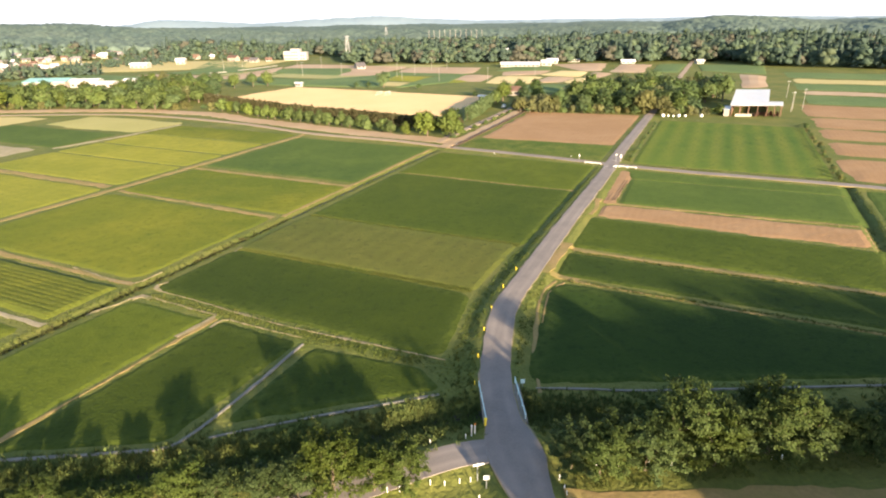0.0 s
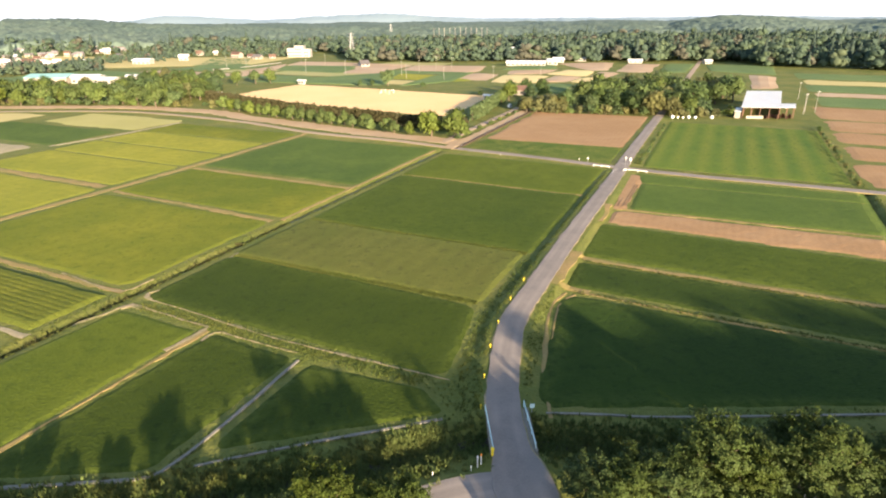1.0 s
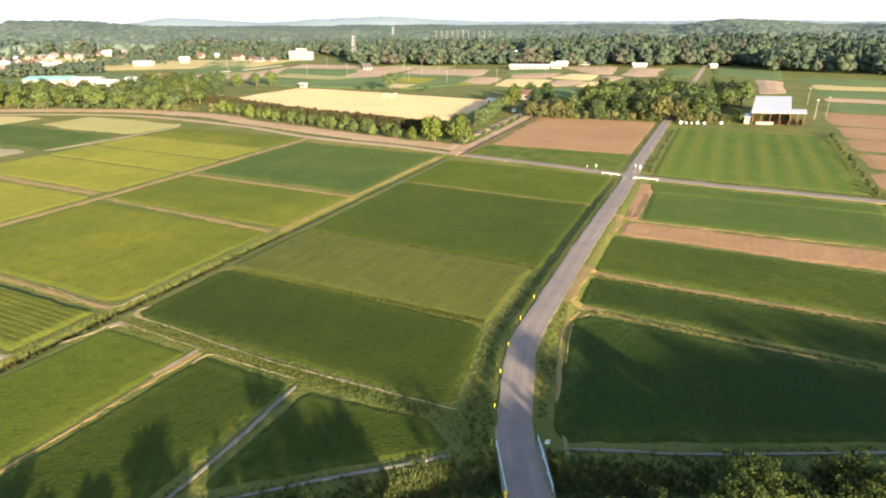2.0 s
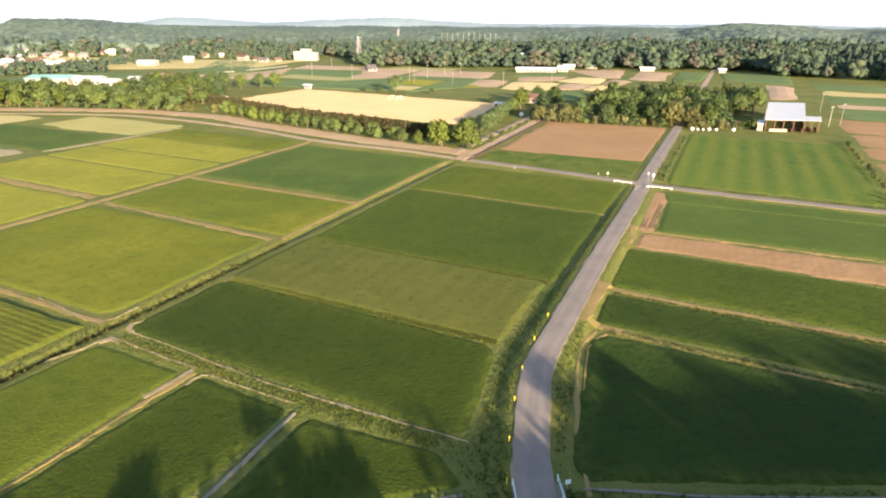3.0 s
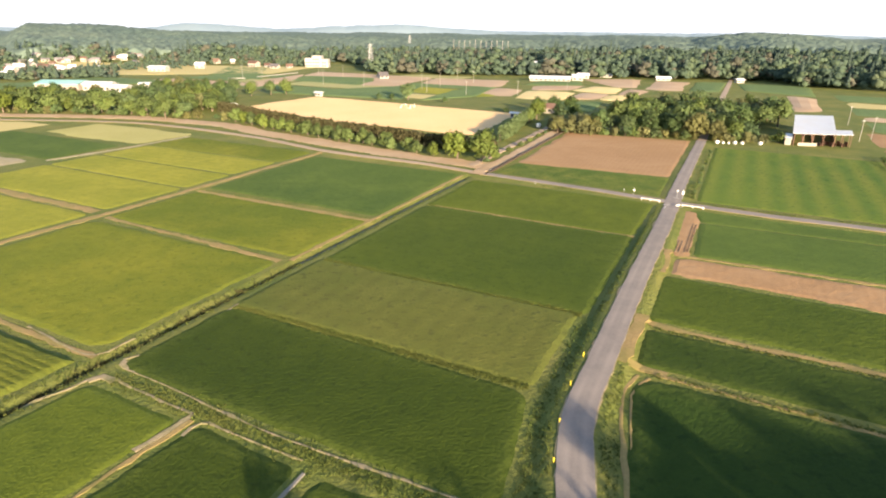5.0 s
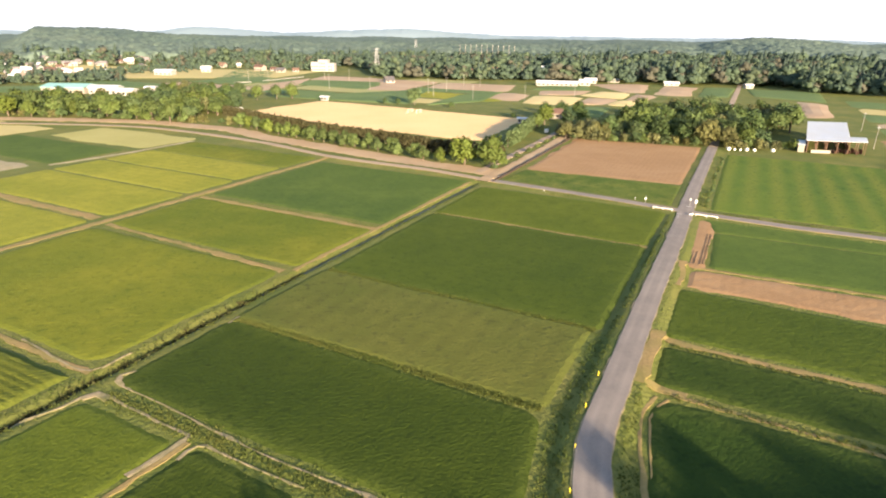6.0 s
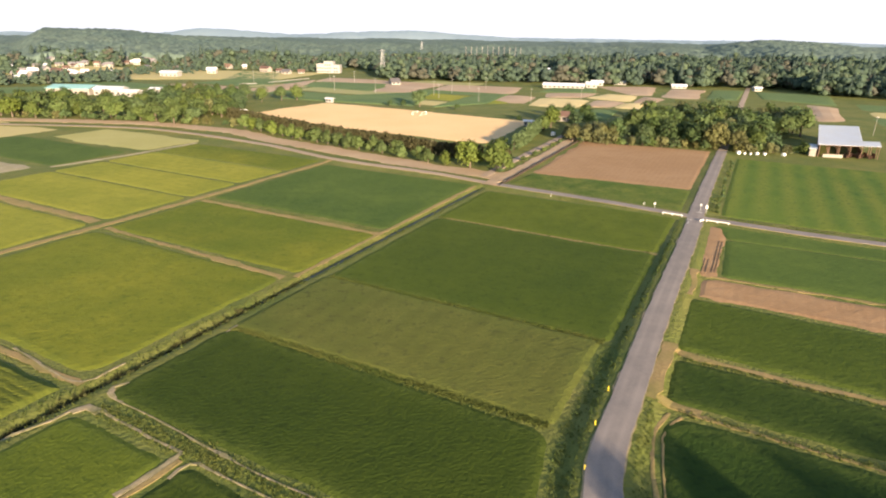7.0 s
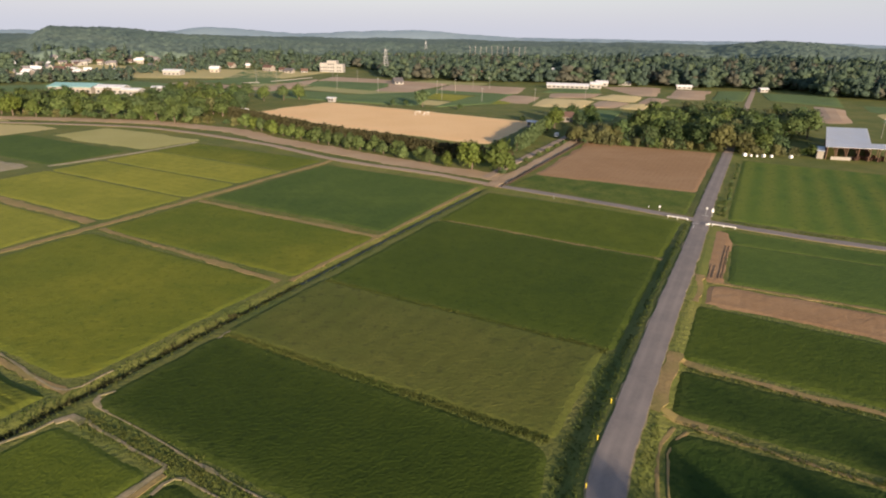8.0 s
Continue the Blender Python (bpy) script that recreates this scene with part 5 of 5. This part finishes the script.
# ---- crossroads plot: timber frames ----
def bed_frame(u, v, lu, lv):
    x, y = W(u, v)
    t = thing("timber_frame", x, y, 0.08, math.degrees(math.atan2(UY, UX)), "low timber bed frame on bare soil", "bed frame", "timber frames on the plot")
    for sx, sy, wx, wy in ((0, lv / 2, lu, 0.1), (0, -lv / 2, lu, 0.1), (lu / 2, 0, 0.1, lv), (-lu / 2, 0, 0.1, lv)):
        bm = bmesh.new()
        add_box(bm, sx, sy, 0, wx, wy, 0.09, 0.02)
        part("board", bm, M["wood"], t)


bed_frame(-27.5, 7.2, 21, 0.7)
bed_frame(-34.6, 5.4, 8.2, 0.7)


# ---- dark edging along the ploughed field ----
# low dark strip added for the dark line between track and field
def edging(a, b):
    a, b = Vector((*a, 0)), Vector((*b, 0))
    d = b - a
    t = thing("field_edging", a.x, a.y, 0, math.degrees(math.atan2(d.y, d.x)), "dark low edging beside the ploughed field", "edging")
    n = int(d.length / 6)
    for k in range(n):
        bm = bmesh.new()
        add_box(bm, d.length * (k + 0.5) / n, 0, -0.2, d.length / n - 0.05, 0.3, 0.75 + 0.08 * (k % 2), 0.03)
        part("board", bm, M["dark_brown"], t)


edging(W(4, -55.2), W(96, -56))


# ---- barn ----
def barn():
    t = thing("barn", 152.6, 249.2, 0.0, 0, "open-fronted cattle barn with a pale sheet roof and rusty frame", "barn")
    ax, ay, bx, by = 0.976, -0.217, 0.54, 0.842
    turn = math.degrees(math.atan2(ay, ax))
    deep = math.degrees(math.atan2(by, bx))
    w, dp, h0, h1 = 13.4, 40.0, 4.9, 7.2

    def at(x, y):
        return ax * x + bx * y, ay * x + by * y

    def up(y):
        return h0 + (h1 - h0) * y / dp

    def sheets(x0, x1, y0, y1, n):
        """Ribbed roofing sheets over a part of the plan."""
        bm = bmesh.new()
        prof = []
        for k in range(n):
            p0 = x0 + (x1 - x0) * k / n
            prof += [(p0, 0.0), (p0 + 0.03, 0.07), (p0 + 0.13, 0.07), (p0 + 0.16, 0.0)]
        prof.append((x1, 0.0))
        rows_ = [[bm.verts.new((*at(p, q), up(q) + lift + dz)) for p, lift in prof] for q, dz in ((y0, 0.08), (y1, 0.08), (y1, 0.0), (y0, 0.0))]
        for a, b in ((0, 1), (1, 2), (2, 3), (3, 0)):
            for k in range(len(prof) - 1):
                bm.faces.new((rows_[a][k], rows_[a][k + 1], rows_[b][k + 1], rows_[b][k]))
        for k in (0, -1):
            bm.faces.new([rw[k] for rw in rows_])
        bmesh.ops.recalc_face_normals(bm, faces=bm.faces[:])
        return bm
    part("roof", sheets(-2.4, w, -1.2, dp, 30), M["tin"], t, "pale grey ribbed sheet roof")
    part("annex_roof", sheets(w + 0.05, 19.4, -1.2, 8.0, 11), M["tin"], t, "pale sheet roof over the open annex")
    for x in (-1.6, 1.8, 5.4, 9.2, 13.2):
        for y in (0, 9.5, 19, 28.5, 38):
            bm = bmesh.new()
            add_box(bm, *at(x, y), -0.2, 0.25, 0.25, up(y) + 0.2, 0.02, turn)
            part("post", bm, M["rust"], t)
    for y in (0, 9.5, 19, 28.5, 38):
        bm = bmesh.new()
        add_box(bm, *at(w / 2, y), up(y) - 0.4, w, 0.2, 0.36, 0.02, turn)
        part("beam", bm, M["rust"], t)
    for x, y in ((16.2, -0.8), (19.0, -0.8), (16.2, 7), (19.0, 7)):
        bm = bmesh.new()
        add_box(bm, *at(x, y), -0.2, 0.2, 0.2, up(y) + 0.2, 0.02, turn)
        part("annex_post", bm, M["rust"], t)
    bm = bmesh.new()
    add_box(bm, *at(3.6, -0.3), 0, 7.0, 0.18, 1.2, 0.02, turn)
    part("front_wall", bm, M["wall"], t, "low off-white front wall")
    bm = bmesh.new()
    add_box(bm, *at(w / 2, dp - 1), 0, w, 0.18, 6.6, 0.02, turn)
    part("back_wall", bm, M["rust"], t)
    for x, hh in ((-1.6, 3.6), (w, 2.4)):
        bm = bmesh.new()
        add_box(bm, *at(x, dp / 2), 0, dp - 3, 0.16, hh, 0.02, deep)
        part("side_wall", bm, M["rust"], t)
    for k in range(8):
        bm = bmesh.new()
        add_box(bm, *at(8.0 + k * 1.4, 0.6 + (k % 3) * 1.5), 0, 0.12, 3.0, 1.4 + 0.4 * (k % 2), 0.02, turn)
        part("pen_gate", bm, M["rust"], t)
    bm = bmesh.new()
    add_box(bm, *at(-3.6, 6), 0, 11, 2.2, 2.9, 0.04, deep)
    part("lean_to", bm, M["wall"], t, "off-white lean-to")
    bm = bmesh.new()
    add_box(bm, *at(-3.7, 6), 2.9, 12, 2.8, 0.12, 0.03, deep)
    part("lean_to_roof", bm, M["tin"], t)


barn()


def bale(x, y, s):
    t = thing("silage_bale", x, y, 0, rt.uniform(0, 180), "white plastic-wrapped round silage bale in the grass", "bale", "silage bales by the barn")
    bm = bmesh.new()
    bmesh.ops.create_cone(bm, cap_ends=True, segments=18, radius1=0.75 * s, radius2=0.75 * s, depth=1.3 * s, matrix=pose(0, 0, 0.75 * s + 0.35, 90, 0, 0))
    bmesh.ops.bevel(bm, geom=bm.edges[:], offset=0.12, segments=1, affect="EDGES")
    part("wrap", bm, M["white"], t)


for x, y, s in ((121.0, 251.6, 1.2), (123.2, 251.2, 0.8), (125.2, 250.6, 0.75), (127.4, 250.0, 1.1), (130.2, 249.6, 0.95), (136.8, 248.2, 1.15)):
    bale(x, y, s * 0.75)


# ---- poles ----
def utility_pole(x, y, h, arms=1):
    z = float(ground_z(np.array([x]), np.array([y]))[0])
    t = thing("utility_pole", x, y, z, rt.uniform(-20, 20), "slender pale concrete utility pole in the fields", "utility pole", "utility poles")
    bm = bmesh.new()
    add_tube(bm, (0, 0, -0.5), (0, 0, h), 0.12, 0.07, 8)
    part("shaft", bm, M["pole"], t)
    for k in range(arms):
        bm = bmesh.new()
        add_box(bm, 0, 0, h - 0.6 - 0.9 * k, 1.8, 0.12, 0.12, 0.02)
        part("crossarm", bm, M["steel"], t)


for x, y, h in ((-67, 496, 11), (-35, 482, 10.5), (8, 467, 10.5), (11, 445, 10), (22, 483, 10.5), (38, 521, 10), (37, 430, 9), (71, 425, 9.5), (111, 451, 9), (51, 519, 9.5), (-60, 573, 10), (-84, 590, 10),
                (-129, 565, 9.5), (-142, 550, 11), (184, 257, 9), (188, 262, 8.5), (193, 262, 9.5), (211, 301, 9)):
    utility_pole(x, y, h)


def pylon(x, y, h, w):
    z = float(ground_z(np.array([x]), np.array([y]))[0])
    t = thing("pylon", x, y, z, 20, "grey steel lattice power pylon above the woods", "pylon")
    for sx, sy in ((1, 1), (1, -1), (-1, 1), (-1, -1)):
        bm = bmesh.new()
        add_tube(bm, (sx * w, sy * w, -0.5), (sx * w * 0.18, sy * w * 0.18, h), 0.22, 0.14, 5)
        part("leg", bm, M["steel"], t)
    bm = bmesh.new()
    n = 7
    for k in range(n):
        f0, f1 = k / n, (k + 1) / n
        w0, w1 = w * (1 - 0.82 * f0), w * (1 - 0.82 * f1)
        for a, b in (((1, 1), (1, -1)), ((1, -1), (-1, -1)), ((-1, -1), (-1, 1)), ((-1, 1), (1, 1))):
            add_tube(bm, (a[0] * w0, a[1] * w0, h * f0), (b[0] * w1, b[1] * w1, h * f1), 0.11, 0.11, 4)
            add_tube(bm, (b[0] * w0, b[1] * w0, h * f0), (a[0] * w1, a[1] * w1, h * f1), 0.11, 0.11, 4)
    part("bracing", bm, M["steel"], t)
    for f in (0.72, 0.84, 0.96):
        bm = bmesh.new()
        add_tube(bm, (-w * 1.1, 0, h * f), (w * 1.1, 0, h * f), 0.16, 0.16, 5)
        part("arm", bm, M["steel"], t)


pylon(-40, 650, 26, 3.0)
pylon(0, 1200, 24, 3.0)
for k in range(11):
    f = k / 10
    x, y = 62 + 76 * f, 905 - 10 * f
    z = float(ground_z(np.array([x]), np.array([y]))[0])
    t = thing("range_pole", x, y, z, 0, "tall pale pole of a practice range above the woods", "pole", "practice range poles")
    bm = bmesh.new()
    add_tube(bm, (0, 0, -0.5), (0, 0, 24), 0.34, 0.24, 8)
    part("shaft", bm, M["pole"], t)
    bm = bmesh.new()
    add_box(bm, 0, 0, 23.4, 1.6, 0.3, 0.3, 0.03)
    part("crossarm", bm, M["steel"], t)


# ---- houses and sheds ----
def house(x, y, w, d, h, rz, wall="wall", roof="tileroof", pitch=0.32, label="distant plastered house with a dark tiled roof", name="house", cat="house"):
    """A gabled building: walls, thick overhanging roof, windows and door."""
    z = float(ground_z(np.array([x]), np.array([y]))[0])
    t = thing(name, x, y, z, rz, label, cat)
    rise = d / 2 * pitch * 2
    bm = bmesh.new()
    pts = [(-w / 2, -d / 2, -0.5), (w / 2, -d / 2, -0.5), (w / 2, d / 2, -0.5), (-w / 2, d / 2, -0.5), (-w / 2, -d / 2, h), (w / 2, -d / 2, h), (w / 2, d / 2, h), (-w / 2, d / 2, h),
           (-w / 2, 0, h + rise), (w / 2, 0, h + rise)]
    vs = [bm.verts.new(p) for p in pts]
    for f in ((0, 1, 5, 4), (2, 3, 7, 6), (1, 2, 6, 9, 5), (3, 0, 4, 8, 7), (3, 2, 1, 0)):
        bm.faces.new([vs[i] for i in f])
    part("wall", bm, M[wall], t)
    bm = bmesh.new()
    o = 0.6
    prof = [(-d / 2 - o, h - o * pitch * 2), (0, h + rise), (d / 2 + o, h - o * pitch * 2)]
    lo = [[bm.verts.new((sx * (w / 2 + o), py, pz + 0.02)) for py, pz in prof] for sx in (-1, 1)]
    hi = [[bm.verts.new((sx * (w / 2 + o), py, pz + 0.3)) for py, pz in prof] for sx in (-1, 1)]
    for k in (0, 1):
        bm.faces.new((hi[0][k], hi[1][k], hi[1][k + 1], hi[0][k + 1]))
        bm.faces.new((lo[0][k + 1], lo[1][k + 1], lo[1][k], lo[0][k]))
        for sx in (0, 1):
            bm.faces.new((lo[sx][k], lo[sx][k + 1], hi[sx][k + 1], hi[sx][k]))
    for k in (0, 2):
        bm.faces.new((lo[0][k], lo[1][k], hi[1][k], hi[0][k]))
    part("roof", bm, M[roof], t)
    floors = 2 if h > 4.4 else 1
    n = max(2, int(w / 3.5))
    for fl in range(floors):
        for k in range(n):
            bm = bmesh.new()
            add_box(bm, -w / 2 + w * (k + 0.5) / n, -d / 2, 0.9 + 2.7 * fl, min(1.7, w / n * 0.55), 0.12, 1.2, 0.02)
            part("window", bm, M["glass"], t)
    return t


M["wall_white"] = surface("white_wall", (0.32, 0.305, 0.285), (0.27, 0.26, 0.24), (0.30, 0.28, 0.255), 1.0, 0.2, 0.4)
M["red_roof"] = surface("red_brown_roof", (0.13, 0.08, 0.062), (0.10, 0.06, 0.05), (0.15, 0.10, 0.08), 1.5, 0.2, 0.5, vary=0.2)
for x, y, w in HOUSES:
    white = rh.random() < 0.55
    house(x, y, w * 0.7, min(7.5, w * rh.uniform(0.45, 0.65)), rh.choice((2.5, 2.6, 2.7, 4.4)), rh.uniform(-35, 25), "wall_white" if white else "wall", rh.choice(("tileroof", "tileroof", "tileroof", "red_roof", "tin")), rh.uniform(0.26, 0.4),
          "distant white house among trees" if white else "distant cream house among trees")
house(-239, 622, 17, 9, 4.2, -8, "wall_white", "tin", 0.12, "large white shed with a pale roof", "shed", "shed")
house(119, 540, 34, 9, 2.6, -14, "wall_white", "tin", 0.16, "long white livestock shed by a field", "shed", "shed")
house(144, 545, 9, 7, 3.6, -14, "wall_white", "tin", 0.2, "white farm building beside the long shed", "shed", "shed")
house(128, 640, 14, 9, 5, -20, "wall", "teal", 0.2, "farm building with a blue-green roof", "shed", "shed")
house(156, 570, 10, 7, 3, -10, "wall_white", "tin", 0.2, "small white shed in the fields", "shed", "shed")
house(280, 530, 7, 4, 2.6, 10, "wall_white", "tin", 0.2, "small white field shed", "shed", "shed")
house(180, 581, 11, 4, 2.4, -10, "wall_white", "tin", 0.25, "low white polytunnel by the woods", "shed", "shed")
house(221, 548, 12, 4, 2.4, -10, "wall_white", "tin", 0.25, "low white polytunnel by the woods", "shed", "shed")
house(-239, 458, 30, 18, 4.0, -6, "wall", "teal", 0.10, "wide low hall with a teal sheet roof", "hall", "hall")
house(-212, 451, 19, 9, 4.2, -6, "wall_white", "tin", 0.14, "white hall with a bright roof", "hall", "hall")
house(-194, 441, 12, 6, 3.6, -10, "wall_white", "tin", 0.14, "white annex hall with a bright roof", "hall", "hall")
house(-188, 466, 7, 5, 3, 0, "wall_white", "tin", 0.14, "small white outbuilding behind the trees", "shed", "shed")


def white_block():
    x, y = -101, 700
    z = float(ground_z(np.array([x]), np.array([y]))[0])
    t = thing("office_block", x, y, z, -6, "stepped white flat-roofed building above the trees", "building")
    for px, w, h in ((-8, 8, 9.5), (1, 10, 12.0), (9.5, 7, 8.5)):
        bm = bmesh.new()
        add_box(bm, px, 0, -0.5, w, 11, h + 0.5, 0.15)
        wing = part("wing", bm, M["wall_white"], t)
        for f in range(int(h / 3.3)):
            for k in range(int(w / 2.6)):
                bm = bmesh.new()
                add_box(bm, px - w / 2 + 1.5 + k * 2.6, -5.5, 1 + f * 3.3, 1.4, 0.14, 1.3, 0.02)
                part("window", bm, M["glass"], wing)


white_block()


house(72.5, 343, 8, 6, 3.0, -20, "wall", "red_roof", 0.3, "small house with a red-brown roof behind the grove", "house", "house")
house(-97.1, 356.5, 3.2, 2.4, 2.3, -35, "wall_white", "tin", 0.15, "small white hut at the edge of the sports ground", "hut", "hut")
house(51.8, 322, 4.0, 2.6, 2.5, -30, "wall_white", "tin", 0.15, "small white hut at the edge of the sports ground", "hut", "hut")
house(-59.4, 417.5, 4.4, 2.6, 2.4, -30, "wall_white", "tin", 0.15, "small white hut behind the sports ground", "hut", "hut")


def goal(x, y, rz):
    """A football goal of white pipes with a net frame behind it."""
    z = float(ground_z(np.array([x]), np.array([y]))[0])
    t = thing("football_goal", x, y, z, rz, "white pipe football goal on the sandy ground", "goal", "football goals")
    for sx in (-2.5, 2.5):
        bm = bmesh.new()
        add_tube(bm, (sx, 0, -0.2), (sx, 0, 2.1), 0.07, 0.07, 8)
        part("post", bm, M["white"], t)
        bm = bmesh.new()
        add_tube(bm, (sx, 0, 2.1), (sx, 1.6, 0.0), 0.05, 0.05, 6)
        part("stay", bm, M["white"], t)
    bm = bmesh.new()
    add_tube(bm, (-2.57, 0, 2.1), (2.57, 0, 2.1), 0.07, 0.07, 8)
    part("crossbar", bm, M["white"], t)


goal(-4.2, 359.5, 60)
goal(0.6, 357.5, 60)


def van(x, y, rz):
    """A small white van: rounded body, windscreen, side windows, lamps and wheels."""
    z = float(ground_z(np.array([x]), np.array([y]))[0]) + 0.06
    t = thing("van", x, y, z, rz, "small white van parked on the sandy lane", "van")
    bm = bmesh.new()
    prof = [(-1.65, 0.3), (1.6, 0.3), (1.7, 0.75), (1.45, 1.05), (0.95, 1.75), (-1.55, 1.8), (-1.7, 1.2)]
    sides = [[bm.verts.new((px, sy, pz)) for px, pz in prof] for sy in (-0.74, 0.74)]
    bm.faces.new(sides[0])
    bm.faces.new(sides[1][::-1])
    for k in range(len(prof)):
        q = (k + 1) % len(prof)
        bm.faces.new((sides[0][q], sides[0][k], sides[1][k], sides[1][q]))
    bmesh.ops.bevel(bm, geom=bm.edges[:], offset=0.07, segments=2, affect="EDGES")
    part("body", bm, M["white"], t)
    bm = bmesh.new()
    vs = [bm.verts.new(q) for q in ((1.42, -0.62, 1.13), (1.42, 0.62, 1.13), (1.04, 0.62, 1.68), (1.04, -0.62, 1.68))]
    bm.faces.new(vs)
    bmesh.ops.solidify(bm, geom=bm.faces[:], thickness=-0.03)
    part("windscreen", bm, M["glass"], t)
    for sy in (-0.75, 0.75):
        for px, w in ((0.55, 0.7), (-0.5, 1.0)):
            bm = bmesh.new()
            add_box(bm, px, sy, 1.15, w, 0.03, 0.42, 0.01)
            part("side_window", bm, M["glass"], t)
        for px in (-1.05, 1.1):
            bm = bmesh.new()
            add_tube(bm, (px, sy - 0.1 * math.copysign(1, sy), 0.29), (px, sy + 0.02 * math.copysign(1, sy), 0.29), 0.29, 0.29, 14)
            wheel = part("tyre", bm, M["dark_brown"], t)
            bm = bmesh.new()
            add_tube(bm, (px, sy + 0.02 * math.copysign(1, sy), 0.29), (px, sy + 0.035 * math.copysign(1, sy), 0.29), 0.17, 0.15, 12)
            part("rim", bm, M["steel"], wheel)
        bm = bmesh.new()
        add_box(bm, 1.68, sy * 0.75, 0.72, 0.06, 0.24, 0.16, 0.02)
        part("headlight", bm, M["steel"], t)


van(58.0, 293.5, 65)


# ---- verges and stream banks ----
def inside_any(x, y, polys):
    hit = np.zeros(x.shape, bool)
    for poly in polys:
        c = np.zeros(x.shape, bool)
        for (ax, ay), (bx, by) in zip(poly, poly[1:] + poly[:1]):
            cond = (ay > y) != (by > y)
            c ^= cond & (x < (bx - ax) * (y - ay) / (by - ay + 1e-12) + ax)
        hit |= c
    return hit


def verges():
    r = np.random.RandomState(17)
    near = [q for q in FIELDS if min(p[1] for p in q) < 190]
    n = 260000
    x, y = r.uniform(-75, 130, n), 38 + 150 * r.rand(n) ** 1.5
    keep = ~inside_any(x, y, near)
    keep &= seg_dist(x, y, road_line) > np.interp(y, (46, 49, 52), (3.7, 3.4, 2.5))
    keep &= seg_dist(x, y, cross_line) > 2.0
    keep &= (x > 18) | (x < -8) | (y > 50.2)
    keep &= (y > 41.5)
    v = (x - OX) * VX + (y - OY) * VY
    ds = seg_dist(x, y, stream_line)
    clump = vnoise(x * 0.4, y * 0.4, 51)
    keep &= (clump > 0.35) | (ds < 5) | (np.abs(v + 59.6) < 2)
    wet = (ds < 4.5)
    road_d = seg_dist(x, y, road_line)
    bank = (road_d < 7) & ~wet
    g = np.flatnonzero(keep & ~wet & (bank | (r.rand(n) < 0.75)))
    for ln, hf in TRACKS:
        g = g[seg_dist(x[g], y[g], ln) > hf + 0.15]
    tufts("verge_grass", np.column_stack([x[g], y[g]]), 0.17, M["grass"], "yellow-green grass tufts on verges and field banks", "grass", 5, 2)
    m = 24000
    k = r.randint(0, len(stream_line) - 1, m * 3)
    p = stream_line[k] + r.randn(m * 3, 2) * (1.6, 1.9)
    ok = (p[:, 0] > -75) & (p[:, 0] < 90) & ((p[:, 0] < 10.4) | (p[:, 0] > 15.8)) & ~inside_any(p[:, 0], p[:, 1], near)
    p = p[ok][:m]
    lines = []
    for u0, v0, u1, v1, num, wd in ((-75.6, -56, -75.6, -5, 3200, 0.55), (-98.8, -56, -98.9, -6, 3200, 0.5), (-32.4, -56, -32.8, -5, 500, 0.25), (-121.6, -55, -121.8, -4, 1500, 0.9), (-75.2, 6, -75.2, 58, 500, 0.25), (-88.6, 7, -89.4, 58, 700, 0.3)):
        f = r.rand(num)
        uu, vv = u0 + (u1 - u0) * f + r.randn(num) * wd, v0 + (v1 - v0) * f
        lines.append(np.column_stack(W(uu, vv)))
    tufts("bank_weeds", np.concatenate(lines), 0.2, M["grass"], "rough weeds along the banks between fields", "weeds", 6, 6)
    num = 3200
    uu = r.uniform(-175, -79, num)
    vv = -59.6 + 0.3 * r.randn(num) * (0.5 + vnoise(uu * 0.8, uu * 0, 61)) + 0.4 * (vnoise(uu * 0.35, uu * 0, 62) - 0.5)
    tufts("ditch_weeds", np.column_stack(W(uu, vv)), 0.34, M["ditch_weed"], "dark weeds choking the narrow ditch", "weeds", 5, 7)
    # dark-toned weeds that darken the banks beside the road
    num = 9000
    i = r.randint(0, len(road_line) - 1, num)
    tn = road_line[np.minimum(i + 1, len(road_line) - 1)] - road_line[i]
    along = tn * r.rand(num, 1)
    tn = tn / (np.linalg.norm(tn, axis=1)[:, None] + 1e-9)
    off = (2.8 + 2.8 * r.rand(num) ** 0.8) * np.where(np.arange(num) % 5 < 3, 1, -1)
    q = road_line[i] + along + np.stack([-tn[:, 1], tn[:, 0]], 1) * off[:, None]
    for ln, hf in TRACKS:
        q = q[seg_dist(q[:, 0], q[:, 1], ln) > hf + 0.2]
    q = q[(q[:, 1] > 52) & (q[:, 1] < 160) & ~inside_any(q[:, 0], q[:, 1], near)]
    tufts("roadside_weeds", q, 0.2, M["bank_weed"], "road bank weeds toned dark for shade", "weeds", 6, 8)
    tufts("stream_weeds", p, 0.42, M["weeds"], "tall tangled weeds on the stream banks", "weeds", 6, 3)


verges()


def field_fence(a, b):
    """A low white fence of posts and boards."""
    a, b = Vector((*a, 0)), Vector((*b, 0))
    d = b - a
    t = thing("field_fence", a.x, a.y, 0, math.degrees(math.atan2(d.y, d.x)), "low white fence along a distant field", "fence", "white field fences")
    n = max(2, int(d.length / 6))
    for k in range(n + 1):
        bm = bmesh.new()
        add_box(bm, d.length * k / n, 0, -0.2, 0.18, 0.18, 1.4, 0.02)
        part("post", bm, M["pole"], t)
    for z in (0.3, 0.75):
        bm = bmesh.new()
        add_box(bm, d.length / 2, 0.12, z, d.length, 0.06, 0.3, 0.01)
        part("board", bm, M["pole"], t)


field_fence((-151, 539), (-139, 546))
field_fence((-132, 558), (-106, 607))
